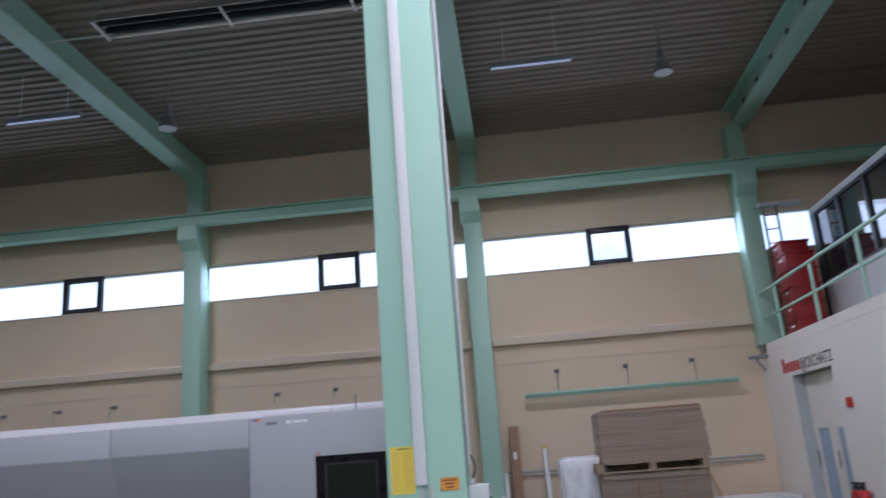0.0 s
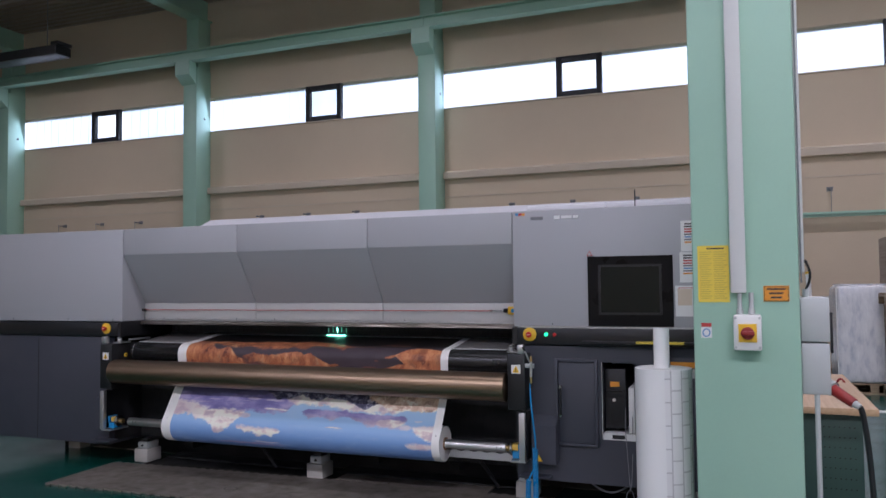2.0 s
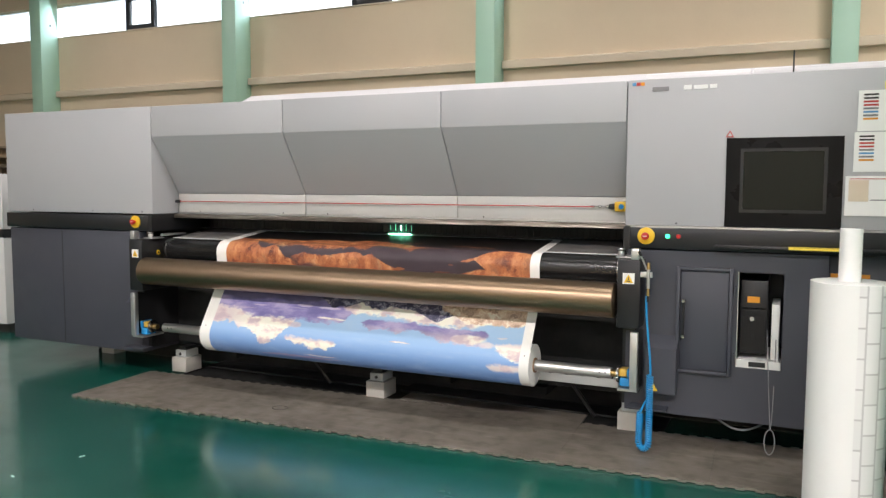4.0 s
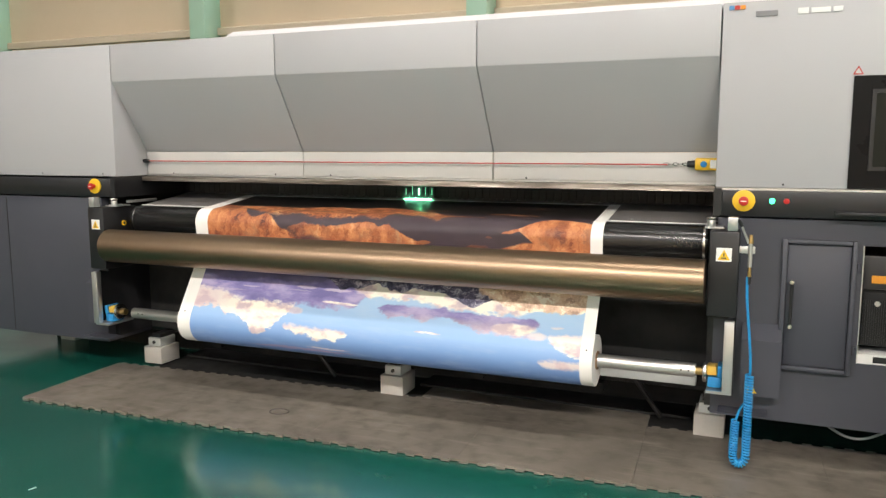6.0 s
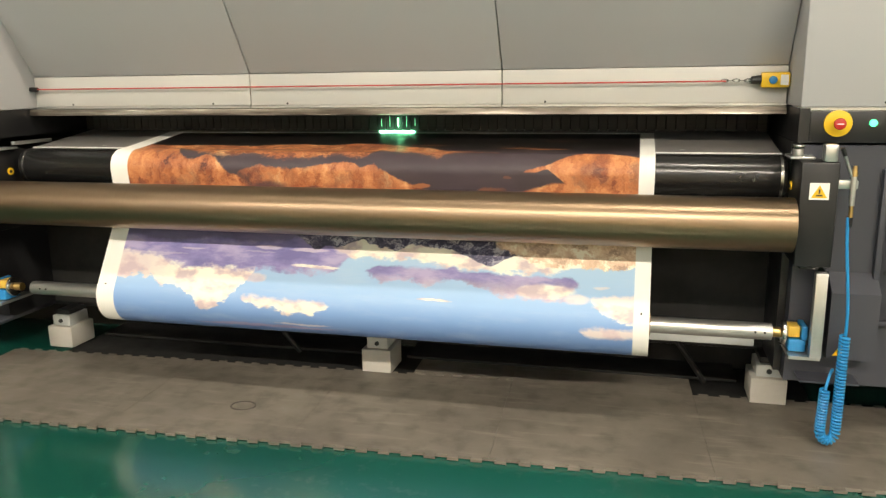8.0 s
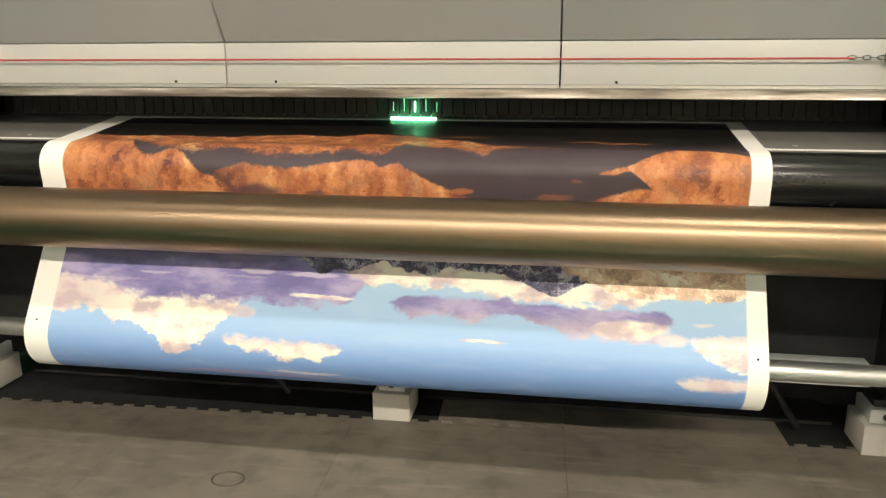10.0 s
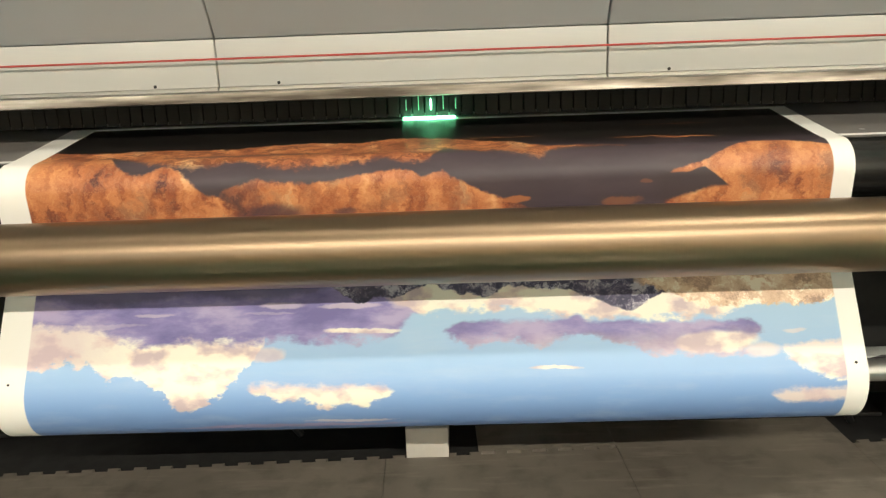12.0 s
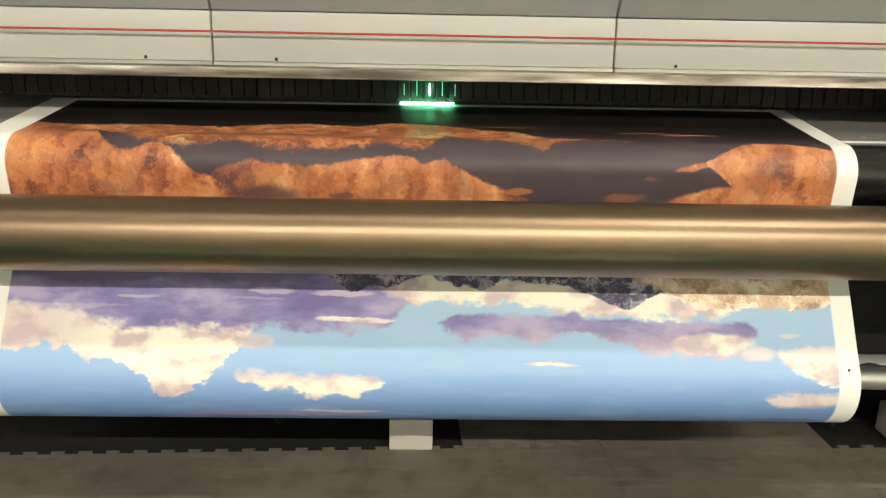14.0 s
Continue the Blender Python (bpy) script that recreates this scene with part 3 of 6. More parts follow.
# north wall: solid bands below and above the strip windows
wall = solid("wall_north", B(WEST, EAST, WALL, WALL + 0.3, 0.0, 5.10), M["cream_wall"], "cream painted concrete panel wall below strip windows", "wall", kind="structure")
solid("wall_north_upper", B(WEST, EAST, WALL, WALL + 0.3, 5.89, ROOF + 0.3), M["cream_wall"], "cream painted wall band above the strip windows", "wall", kind="structure")
solid("wall_west", B(WEST - 0.3, WEST, SOUTH, WALL + 0.3, 0.0, ROOF + 0.3), M["cream_wall"], "cream painted hall end wall", "wall", kind="structure")
solid("wall_east", B(EAST, EAST + 0.3, SOUTH, WALL + 0.3, 0.0, ROOF + 0.3), M["cream_wall"], "cream painted hall end wall", "wall", kind="structure")
solid("wall_south", B(WEST, EAST, SOUTH - 0.3, SOUTH, 0.0, 4.7), M["cream_wall"], "cream painted wall behind the camera", "wall", kind="structure")

solid("wall_south_upper", B(WEST, EAST, SOUTH - 0.3, SOUTH, 6.3, ROOF + 0.3), M["cream_wall"], "cream painted wall band above the windows", "wall", kind="structure")
# assumed window strip, out of view, that goes with the added south daylight
assumed_win = thing("window_south", (-6, SOUTH, 4.7), "assumed translucent strip window of the unseen opposite wall", "window", kind="structure")
for i in range(18):
    pane = part("pane", B(WEST + 2.0 * i + 0.01, WEST + 2.0 * i + 1.99, SOUTH - 0.16, SOUTH - 0.15, 4.7, 6.3), M["channel_glass"], assumed_win)
    pane.visible_shadow = False
# corrugated roof, ribs along the hall
bm = bmesh.new()
line, y = [], SOUTH
while y < WALL:
    line += [(y, ROOF + 0.035), (y + 0.06, ROOF + 0.035), (y + 0.085, ROOF), (y + 0.175, ROOF)]
    y += 0.20
line = [p for p in line if p[0] < WALL]
line += [(WALL, line[-1][1]), (WALL, ROOF + 0.3), (SOUTH, ROOF + 0.3)]
prism(bm, line, "x", WEST, EAST)
solid("ceiling", bm, M["roof_sheet"], "grey-brown corrugated steel roof sheeting", "ceiling", kind="structure", smooth=0)

COLS = [-18.01, -12.115, -6.275, -0.435, 4.995]
for x in COLS:
    c = thing("wall_column", (x, WALL, 0), "green painted steel column standing against the cream wall", "column", "columns of the north wall", "structure")
    part("shaft", B(x - 0.185, x + 0.185, WALL - 0.5, WALL + 0.002, 3.19 if x > 4 else 0, 6.5, bevel=0.012), M["steel_green"], c)
    part("bolt_hole", R((x + 0.1855, WALL - 0.22, 5.35), (x + 0.188, WALL - 0.22, 5.35), 0.03, 12), M["black"], c)
    part("head", B(x - 0.17, x + 0.17, WALL - 0.42, WALL + 0.002, 6.502, 7.66, bevel=0.012), M["steel_green"], c)
    bm = bmesh.new()
    prism(bm, [(WALL - 0.502, 6.10), (WALL - 0.62, 6.20), (WALL - 0.74, 6.28), (WALL - 0.74, 6.586), (WALL - 0.502, 6.586)], "x", x - 0.22, x + 0.17)
    part("corbel", bm, M["steel_green"], c)
for x in [c + (0.15 if c > 4 else 0.04) for c in COLS]:
    r = thing("roof_girder", (x, WALL, 7.65), "green painted steel roof girder under corrugated sheeting", "girder", "roof girders", "structure")
    part("bottom_flange", B(x - 0.19, x + 0.19, SOUTH, WALL, 7.65, 7.685, bevel=0.005), M["steel_green"], r)
    part("web", B(x - 0.14 if x < 3 else x - 0.012, x + 0.05 if x < 3 else x + 0.012, SOUTH, WALL, 7.685, ROOF - 0.03), M["steel_green"], r)
    part("top_flange", B(x - 0.19, x + (0.06 if x < 3 else 0.19), SOUTH, WALL, ROOF - 0.03, ROOF - 0.002), M["steel_green"], r)
# runway beam on the corbels, in one length a bay
for a, b in zip([WEST] + COLS, COLS + [EAST]):
    bm = bmesh.new()
    for y0, y1, z0, z1 in ((-0.74, -0.505, 6.59, 6.618), (-0.632, -0.612, 6.618, 6.805), (-0.74, -0.505, 6.805, 6.83)):
        box(bm, a + 0.006, b - 0.006, WALL + y0, WALL + y1, z0, z1)
    bmesh.ops.remove_doubles(bm, verts=bm.verts, dist=0.0005)
    solid("runway_beam", bm, M["steel_green"], "green painted steel beam running along the wall on corbels", "beam", "runway beams", "structure")

# ledges and panel joints between the columns, strip windows with one dark vent a bay
BAYS = [(WEST, COLS[0] - 0.19), *[(a + 0.19, b - 0.19) for a, b in zip(COLS, COLS[1:])], (COLS[-1] + 0.19, EAST)]
VENTS = [-21.0, -15.11, -8.93, -3.31, 2.29, 9.0]
for (a, b), vent in zip(BAYS, VENTS):
    bm = bmesh.new()
    prism(bm, [(WALL, 3.63), (WALL - 0.13, 3.63), (WALL - 0.135, 3.65), (WALL - 0.135, 3.755), (WALL - 0.12, 3.77), (WALL, 3.80)], "x", a + 0.01, b - 0.01)
    solid("wall_ledge", bm, M["cream_ledge"], "cream painted ledge along the panel wall", "ledge", "wall ledges", "structure")
    solid("panel_joint", B(a + 0.01, b - 0.01, WALL - 0.012, WALL, 3.265, 3.285), M["cream_ledge"], "thin horizontal joint strip of the wall panels", "trim", "panel joints", "structure")
    w = thing("window_strip", ((a + b) / 2, WALL, 5.1), "strip window of translucent channel glass with a dark framed vent", "window", "strip windows", "structure")
    k = 0
    for s0, s1 in ((a, vent - 0.44), (vent + 0.44, b)):
        count = max(1, round((s1 - s0) / 0.262))
        step = (s1 - s0) / count
        for i in range(count):
            x0, x1 = s0 + i * step + 0.004, s0 + (i + 1) * step - 0.004
            bm = bmesh.new()
            box(bm, x0, x1, WALL + 0.14, WALL + 0.147, 5.11, 5.88)
            pane = part("pane", bm, M["channel_glass"], w)
            pane.visible_shadow = False
    f = part("vent_frame", B(vent - 0.44, vent - 0.335, WALL - 0.012, WALL + 0.10, 5.105, 5.885, bevel=0.006), M["frame_dark"], w, "dark metal vent frame")
    for n_, args in (("frame_rail", (vent - 0.335, vent + 0.335, WALL - 0.012, WALL + 0.10, 5.105, 5.21)), ("frame_rail", (vent - 0.335, vent + 0.335, WALL - 0.012, WALL + 0.10, 5.78, 5.885)), ("frame_stile", (vent + 0.335, vent + 0.44, WALL - 0.012, WALL + 0.10, 5.105, 5.885))):
        part(n_, B(*args, bevel=0.006), M["frame_dark"], f)
    g = part("vent_pane", B(vent - 0.335, vent + 0.335, WALL + 0.06, WALL + 0.066, 5.21, 5.78), M["clear_glass"], w, "clear glass")
    g.visible_shadow = False
    solid("window_sill", B(a + 0.01, b - 0.01, WALL - 0.03, WALL + 0.004, 5.075, 5.101, bevel=0.004), M["cream_ledge"], "cream sill under the strip window", "sill", "window sills", "structure")

# ---- the wide-format printer ----
XL, XR, RL, RR, FRONT = -6.85, -0.35, -5.30, -1.89, 6.0
printer = thing("wide_format_printer", (-3.6, 6.8, 0.0), "long grey and anthracite roll-to-roll printer standing on concrete blocks", "printer")


def P(name, bm, material, label="", parent=None, smooth=40):
    return part(name, bm, material, parent or printer, label, smooth)


P("housing_left", B(XL, RL, FRONT, 7.5, 1.222, 2.0, bevel=0.008), M["grey_panel"], "light grey sheet-metal housing")
right_box = P("housing_right", B(RR, XR, FRONT, 7.5, 1.222, 2.0, bevel=0.008), M["grey_panel"], "light grey sheet-metal housing")
SEAMS = [RL + 0.002, -4.148, -2.998, RR - 0.002]
for a, b in zip(SEAMS, SEAMS[1:]):
    bm = bmesh.new()
    prism(bm, [(FRONT, 1.782), (FRONT, 1.998), (7.5, 1.998), (7.5, 1.372), (6.262, 1.372)], "x", a + 0.0025, b - 0.0025)
    bmesh.ops.bevel(bm, geom=[e for e in bm.edges], offset=0.004, segments=2, profile=0.5, affect="EDGES")
    P("canopy_panel", bm, M["grey_panel"], "light grey folded canopy panel")
    st = P("lower_strip", B(a + 0.0025, b - 0.0025, 6.260, 6.34, 1.232, 1.370, bevel=0.003), M["strip_panel"], "pale grey strip")
    for x in ((a + 0.21, b - 0.19) if b - a > 1.15 else ((b - 0.19,) if a < -5 else (a + 0.18,))):
        P("screw", R((x, 6.2585, 1.240), (x, 6.261, 1.240), 0.005, 10), M["black"], parent=st)
    P("lower_lip", B(a + 0.0025, b - 0.0025, 6.254, 6.30, 1.222, 1.231), M["alu"], parent=st)
P("canopy_core", B(RL + 0.02, RR - 0.02, 6.42, 7.4, 1.24, 1.36), M["black_matte"])
# white cover on top, set back, higher over the right-hand part
bm = bmesh.new()
prism(bm, [(-4.78, 2.001), (-4.62, 2.07), (-0.55, 2.07), (-0.45, 2.001)], "y", 6.28, 7.4)
P("top_cover", bm, M["white_lid"], "white top cover")
for a, b in ((-1.82, -1.28), (-1.27, -0.5)):
    P("raised_cover", B(a, b, 6.12, 7.3, 2.001, 2.045, bevel=0.012), M["white_lid"], "white raised cover")
P("cover_pin", R((-1.08, 6.1, 2.0), (-1.08, 6.1, 2.12), 0.004, 8), M["frame_dark"])

# dark band, lower panels
P("band_left", B(XL + 0.005, RL - 0.03, FRONT - 0.02, 7.4, 1.10, 1.212, bevel=0.006), M["black"], "black band")
band = P("band_right", B(RR + 0.03, XR - 0.01, FRONT - 0.02, 7.4, 1.10, 1.212, bevel=0.006), M["black"], "black band")
P("band_lip", B(RR + 0.004, XR - 0.01, FRONT - 0.006, 6.2, 1.2125, 1.2215), M["alu"], "bright edge strip")
P("lower_panel_left", B(XL + 0.02, -5.43, FRONT, 7.4, 0.19, 1.092, bevel=0.006), M["anthracite"], "anthracite panel")
P("panel_seam", B(-6.245, -6.239, FRONT - 0.001, FRONT + 0.01, 0.2, 1.085), M["black"])
low_right = P("lower_panel_right", bmesh.new(), M["anthracite"], "anthracite panel with a computer niche")
bm = bmesh.new()
for args in ((-1.872, -1.302, FRONT, 7.3, 0.205, 1.092), (-1.084, -0.885, FRONT, 7.3, 0.205, 1.092), (-1.302, -1.084, FRONT, 7.3, 0.205, 0.494), (-1.302, -1.084, FRONT, 7.3, 0.992, 1.092), (-1.302, -1.084, 6.42, 7.3, 0.494, 0.992)):
    box(bm, *args)
bmesh.ops.remove_doubles(bm, verts=bm.verts, dist=0.0005)
bmesh.ops.translate(bm, verts=bm.verts, vec=-ORIGIN[printer.name])
bm.to_mesh(low_right.data)
bm.free()
P("end_panel", B(-0.88, XR - 0.01, 6.07, 7.3, 0.19, 1.092, bevel=0.005), M["anthracite"], "anthracite end panel")
P("end_rail", B(-0.88, XR - 0.01, 6.055, 6.069, 0.90, 0.955), M["grey_plastic"], "grey strip")

# open paper path between the two housings
P("path_back", B(-5.43, -1.872, 6.60, 6.64, 0.2, 1.23), M["black_matte"], "black inner wall")
P("lower_back", B(-5.43, -1.872, 6.34, 6.36, 0.22, 0.93), M["black_matte"], "black guard plate")
P("cheek_left", B(-5.43, -5.40, 6.06, 6.6, 0.22, 1.10), M["black"], "black side cheek")
P("cheek_right", B(-1.90, -1.873, 6.06, 6.6, 0.22, 1.10), M["black"], "black side cheek")
P("band_cheek_left", B(RL - 0.03, RL + 0.004, FRONT - 0.018, 6.6, 1.10, 1.22), M["black"])
P("band_cheek_right", B(RR - 0.004, RR + 0.03, FRONT - 0.018, 6.6, 1.10, 1.22), M["black"])
bm = bmesh.new()
prism(bm, [(6.197, 1.192), (6.204, 1.218), (6.242, 1.2215), (6.34, 1.2215), (6.34, 1.205), (6.232, 1.188)], "x", RL + 0.01, RR - 0.01)
P("edge_rail", bm, M["rail"], "scuffed steel rail")
table_dark = painted("dark_coated_table", (0.19, 0.18, 0.17), 0.34, 0.1, 200, 0.05)
bm = bmesh.new()
prism(bm, [(6.142, 1.045), (6.60, 1.1055), (6.60, 1.03), (6.142, 1.02)], "x", -5.24, -1.915)
table = P("print_table", bm, table_dark, "dark coated print table")
P("table_edge", B(-5.24, -1.915, 6.136, 6.143, 1.0440, 1.0488), M["white_plastic"], "bright table edge", table)
for x in (-4.892, -2.27):
    P("table_screw", R((x, 6.20, 1.0505), (x, 6.20, 1.0535), 0.008, 12), M["alu"], parent=table)
# bristle curtain at the back of the table
curtain = P("bristle_curtain", B(-5.2, -1.93, 6.515, 6.523, 1.18, 1.235), M["black"], "black bristle curtain")
flap_mesh = None
for i in range(80):
    x = -5.18 + i * 0.0408
    if flap_mesh is None:
        first = P("flap", B(x, x + 0.037, 6.507, 6.512, 1.104, 1.232, bevel=0.0015, seg=1), M["rubber_dark"], parent=curtain)
        flap_mesh = first.data
    else:
        ob = new("flap", flap_mesh)
        ob.parent = curtain
        ob.location = (x + 5.18, random.uniform(-0.0025, 0.0025), 0)
        ob.rotation_euler = (0, 0, 0)
        ORIGIN[ob.name] = ORIGIN[printer.name]
# curing lamps of the carriage, shining through the curtain
lamp = P("curing_lamp", B(-3.62, -3.45, 6.4995, 6.5035, 1.0995, 1.102), M["led_uv"], "green glowing curing light")
for k in range(-2, 3):
    P("light_slit", B(-3.528 + k * 0.0408 - 0.0012, -3.528 + k * 0.0408 + 0.0012, 6.5005, 6.503, 1.125, 1.16 + 0.01 * (k % 2)), M["led_uv"] if abs(k) < 1 else M["led_dim"], parent=lamp)

bm = R((-5.225, 6.092, 0.964), (-1.91, 6.092, 0.964), 0.0805, 48, bevel=0.004)
P("black_roller", bm, M["black_roll"], "black rubber roller")
for x in (-5.20, -1.928):
    P("roller_ring", R((x - 0.005, 6.092, 0.964), (x + 0.005, 6.092, 0.964), 0.0815, 40), M["steel"], "steel end ring")
P("dancer_roller", R((-5.245, 5.866, 0.825), (-1.907, 5.866, 0.825), 0.0955, 64, bevel=0.004), M["gold_roll"], "bronze anodised aluminium roller")
shaft = P("winding_shaft", R((-5.16, 5.945, 0.41), (-1.935, 5.945, 0.41), 0.0315, 32, bevel=0.003), M["alu"], "aluminium winding shaft")
for x0 in (-1.995, -5.10):
    for dx in (0.0, 0.032):
        P("shaft_hole", R((x0 + dx, 5.911, 0.414), (x0 + dx, 5.917, 0.414), 0.004, 10), M["black"], parent=shaft)


def warning_sign(x, y, z, s, parent, plate=True):
    """A yellow triangle with a dark mark, on a small white plate."""
    if plate:
        parent = part("warning_plate", B(x - s * 0.62, x + s * 0.62, y - 0.0015, y, z - s * 0.55, z + s * 0.60), M["paper"], parent, "white plate with a yellow warning triangle")
    bm = prism(bmesh.new(), [(x - s * 0.5, z - s * 0.42), (x + s * 0.5, z - s * 0.42), (x, z + s * 0.46)], "y", y - 0.003, y - 0.0016)
    tri = part("warning_triangle", bm, M["yellow"], parent, "yellow warning triangle")
    if plate or s > 0.04:
        bm = bmesh.new()
        box(bm, x - s * 0.05, x + s * 0.05, y - 0.004, y - 0.0031, z - s * 0.12, z + s * 0.16)
        box(bm, x - s * 0.2, x + s * 0.2, y - 0.004, y - 0.0031, z - s * 0.3, z - s * 0.2)
        if plate:
            part("mark", bm, M["ink_dark"], parent)
        else:
            bm.free()


def end_unit(cx, s):
    """Bearing box, alignment fitting, upright and chuck at one end of the rollers; s is +1 at the right end."""
    bx = P("bearing_box", B(cx - 0.06, cx + 0.06, 5.855, 6.12, 0.68, 1.045, bevel=0.006), M["black"], "black bearing box")
    warning_sign(cx - 0.0, 5.854, 0.945, 0.05, bx)
    P("box_foot", B(cx - 0.03, cx + 0.03, 5.90, 6.1, 0.662, 0.679), M["black"], parent=bx)
    P("corner_block", B(cx + s * 0.03 - 0.02, cx + s * 0.03 + 0.02, 5.858, 5.905, 1.047, 1.105, bevel=0.003), M["alu"], "aluminium corner block", bx)
    P("bracket", B(cx - s * 0.045 - 0.04, cx - s * 0.045 + 0.04, 5.93, 6.05, 1.047, 1.056, bevel=0.002), M["alu"], "steel bracket", bx)
    P("knob", R((cx - s * 0.06, 5.945, 1.056), (cx - s * 0.06, 5.945, 1.083), 0.018, 20, bevel=0.002), M["alu"], "round steel knob", bx)
    P("knob_cap", R((cx - s * 0.06, 5.945, 1.087), (cx - s * 0.06, 5.945, 1.097), 0.022, 20, bevel=0.002), M["steel"], "", bx)
    P("link_rail", B(cx - s * 0.05 - 0.012, cx - s * 0.05 + 0.012, 6.06, 6.3, 1.062, 1.078, bevel=0.002), M["alu"], "", bx)
    P("yellow_seal", R((cx - s * 0.061, 6.01, 0.945), (cx - s * 0.066, 6.01, 0.945), 0.016, 20), M["yellow"], "round yellow sticker", bx)
    P("seal_hole", R((cx - s * 0.0662, 6.01, 0.945), (cx - s * 0.068, 6.01, 0.945), 0.008, 16), M["black"], "", bx)
    up = P("upright", B(cx + s * 0.035 - 0.02, cx + s * 0.035 + 0.02, 5.85, 5.885, 0.349, 0.66, bevel=0.003), M["alu"], "aluminium upright bar")
    P("foot_plate", B(min(cx - s * 0.05, cx + s * 0.055), max(cx - s * 0.05, cx + s * 0.055), 5.865, 6.06, 0.336, 0.348), M["alu"], "steel foot plate", up)
    P("side_plate", B(cx + s * 0.055 - 0.003, cx + s * 0.055 + 0.003, 5.906, 6.25, 0.35, 0.66), M["black"], "", up)
    ch = P("shaft_chuck", R((cx - s * 0.105, 5.945, 0.41), (cx - s * 0.07, 5.945, 0.41), 0.019, 24), M["brass"], "brass shaft journal")
    P("chuck_flange", R((cx - s * 0.068, 5.945, 0.41), (cx - s * 0.052, 5.945, 0.41), 0.046, 28, bevel=0.003), M["steel"], "steel flange", ch)
    P("chuck_lock", B(min(cx - s * 0.05, cx - s * 0.008), max(cx - s * 0.05, cx - s * 0.008), 5.905, 5.975, 0.405, 0.446, bevel=0.006), M["brass_yellow"], "yellow chuck lock", ch)
    P("chuck_body", B(min(cx - s * 0.046, cx + s * 0.012), max(cx - s * 0.046, cx + s * 0.012), 5.90, 5.99, 0.352, 0.399, bevel=0.006), M["blue"], "blue chuck body", ch)
    P("chuck_side", B(min(cx - s * 0.006, cx + s * 0.014), max(cx - s * 0.006, cx + s * 0.014), 5.896, 5.99, 0.3995, 0.45, bevel=0.004), M["blue"], "blue chuck body", ch)
    if s > 0:
        cover = prism(bmesh.new(), [(5.998, 0.33), (5.915, 0.33), (5.915, 0.575), (5.998, 0.635)], "x", cx + 0.085, cx + 0.245)
    else:
        cover = prism(bmesh.new(), [(5.998, 0.33), (5.915, 0.33), (5.915, 0.575), (5.998, 0.635)], "x", cx - 0.17, cx - 0.062)
    cv = P("motor_cover", cover, M["anthracite"], "anthracite motor cover")
    P("cover_foot", B(min(cx, cx + s * 0.2), max(cx, cx + s * 0.2), 5.90, 6.0, 0.238, 0.245), M["anthracite"], "", cv)
    if s > 0:
        warning_sign(cx + 0.13, 5.914, 0.365, 0.05, cv, plate=False)


end_unit(-1.836, 1)
end_unit(-5.33, -1)


def emergency_stop(x, y, z):
    disc = P("emergency_stop", R((x, y, z), (x, y - 0.012, z), 0.046, 32, bevel=0.003), M["yellow"], "round yellow emergency stop with red button")
    P("button_stem", R((x, y - 0.0125, z), (x, y - 0.03, z), 0.013, 20), M["red"], "", disc)
    P("button", R((x, y - 0.0305, z), (x, y - 0.045, z), 0.02, 24, bevel=0.005), M["red"], "red mushroom button", disc)
    P("button_mark", B(x - 0.011, x + 0.011, y - 0.0462, y - 0.0452, z - 0.002, z + 0.002), M["paper"], "", disc)


emergency_stop(-1.771, 5.98, 1.168)
emergency_stop(-5.445, 5.98, 1.165)
P("green_lamp", R((-1.659, 5.98, 1.169), (-1.659, 5.968, 1.169), 0.012, 20, bevel=0.002), M["led_green"], "lit green push button", band)
P("red_lamp", R((-1.603, 5.98, 1.169), (-1.603, 5.968, 1.169), 0.012, 20, bevel=0.002), M["red"], "dull red push button", band)
P("tray_lip", B(-1.42, -0.60, 5.93, 5.979, 1.118, 1.132, bevel=0.003), M["black"], "black keyboard tray", band)
P("tray_tape", B(-1.07, -0.78, 5.926, 5.9295, 1.120, 1.131), M["yellow_paper"], "yellow tape on the tray edge", band)
P("tray_tape_top", B(-1.07, -0.78, 5.93, 5.975, 1.1322, 1.134), M["yellow_paper"], "yellow tape on the tray edge", band)

# rope-pull switch
rope = P("pull_rope", R((-5.30, 6.236, 1.314), (-2.12, 6.236, 1.314), 0.003, 10), M["ink_red"], "red trip rope")
P("rope_anchor", R((-5.31, 6.236, 1.314), (-5.26, 6.236, 1.314), 0.011, 16, bevel=0.003), M["black"], "black rope anchor", rope)
for k in range(5):
    x = -2.125 + k * 0.021
    ring = [(x + 0.014 * math.cos(a), 6.236 + (0.006 * math.sin(a) if k % 2 else 0), 1.316 + (0.006 * math.sin(a) if not k % 2 else 0)) for a in [2 * math.pi * i / 12 for i in range(13)]]
    P("chain_link", tube(bmesh.new(), ring, 0.0018, 6), M["steel"], "", rope)
sw = P("rope_switch", B(-1.995, -1.893, 6.214, 6.259, 1.288, 1.346, bevel=0.008), M["yellow"], "yellow rope-pull switch")
P("switch_nose", R((-2.03, 6.236, 1.317), (-1.994, 6.236, 1.317), 0.014, 20, r2=0.018), M["black"], "black rubber nose", sw)
P("reset_button", R((-1.955, 6.2125, 1.317), (-1.955, 6.202, 1.317), 0.015, 20, bevel=0.003), M["blue"], "blue reset button", sw)
P("switch_label", B(-1.928, -1.90, 6.2115, 6.2132, 1.298, 1.336), M["paper"], "", sw)

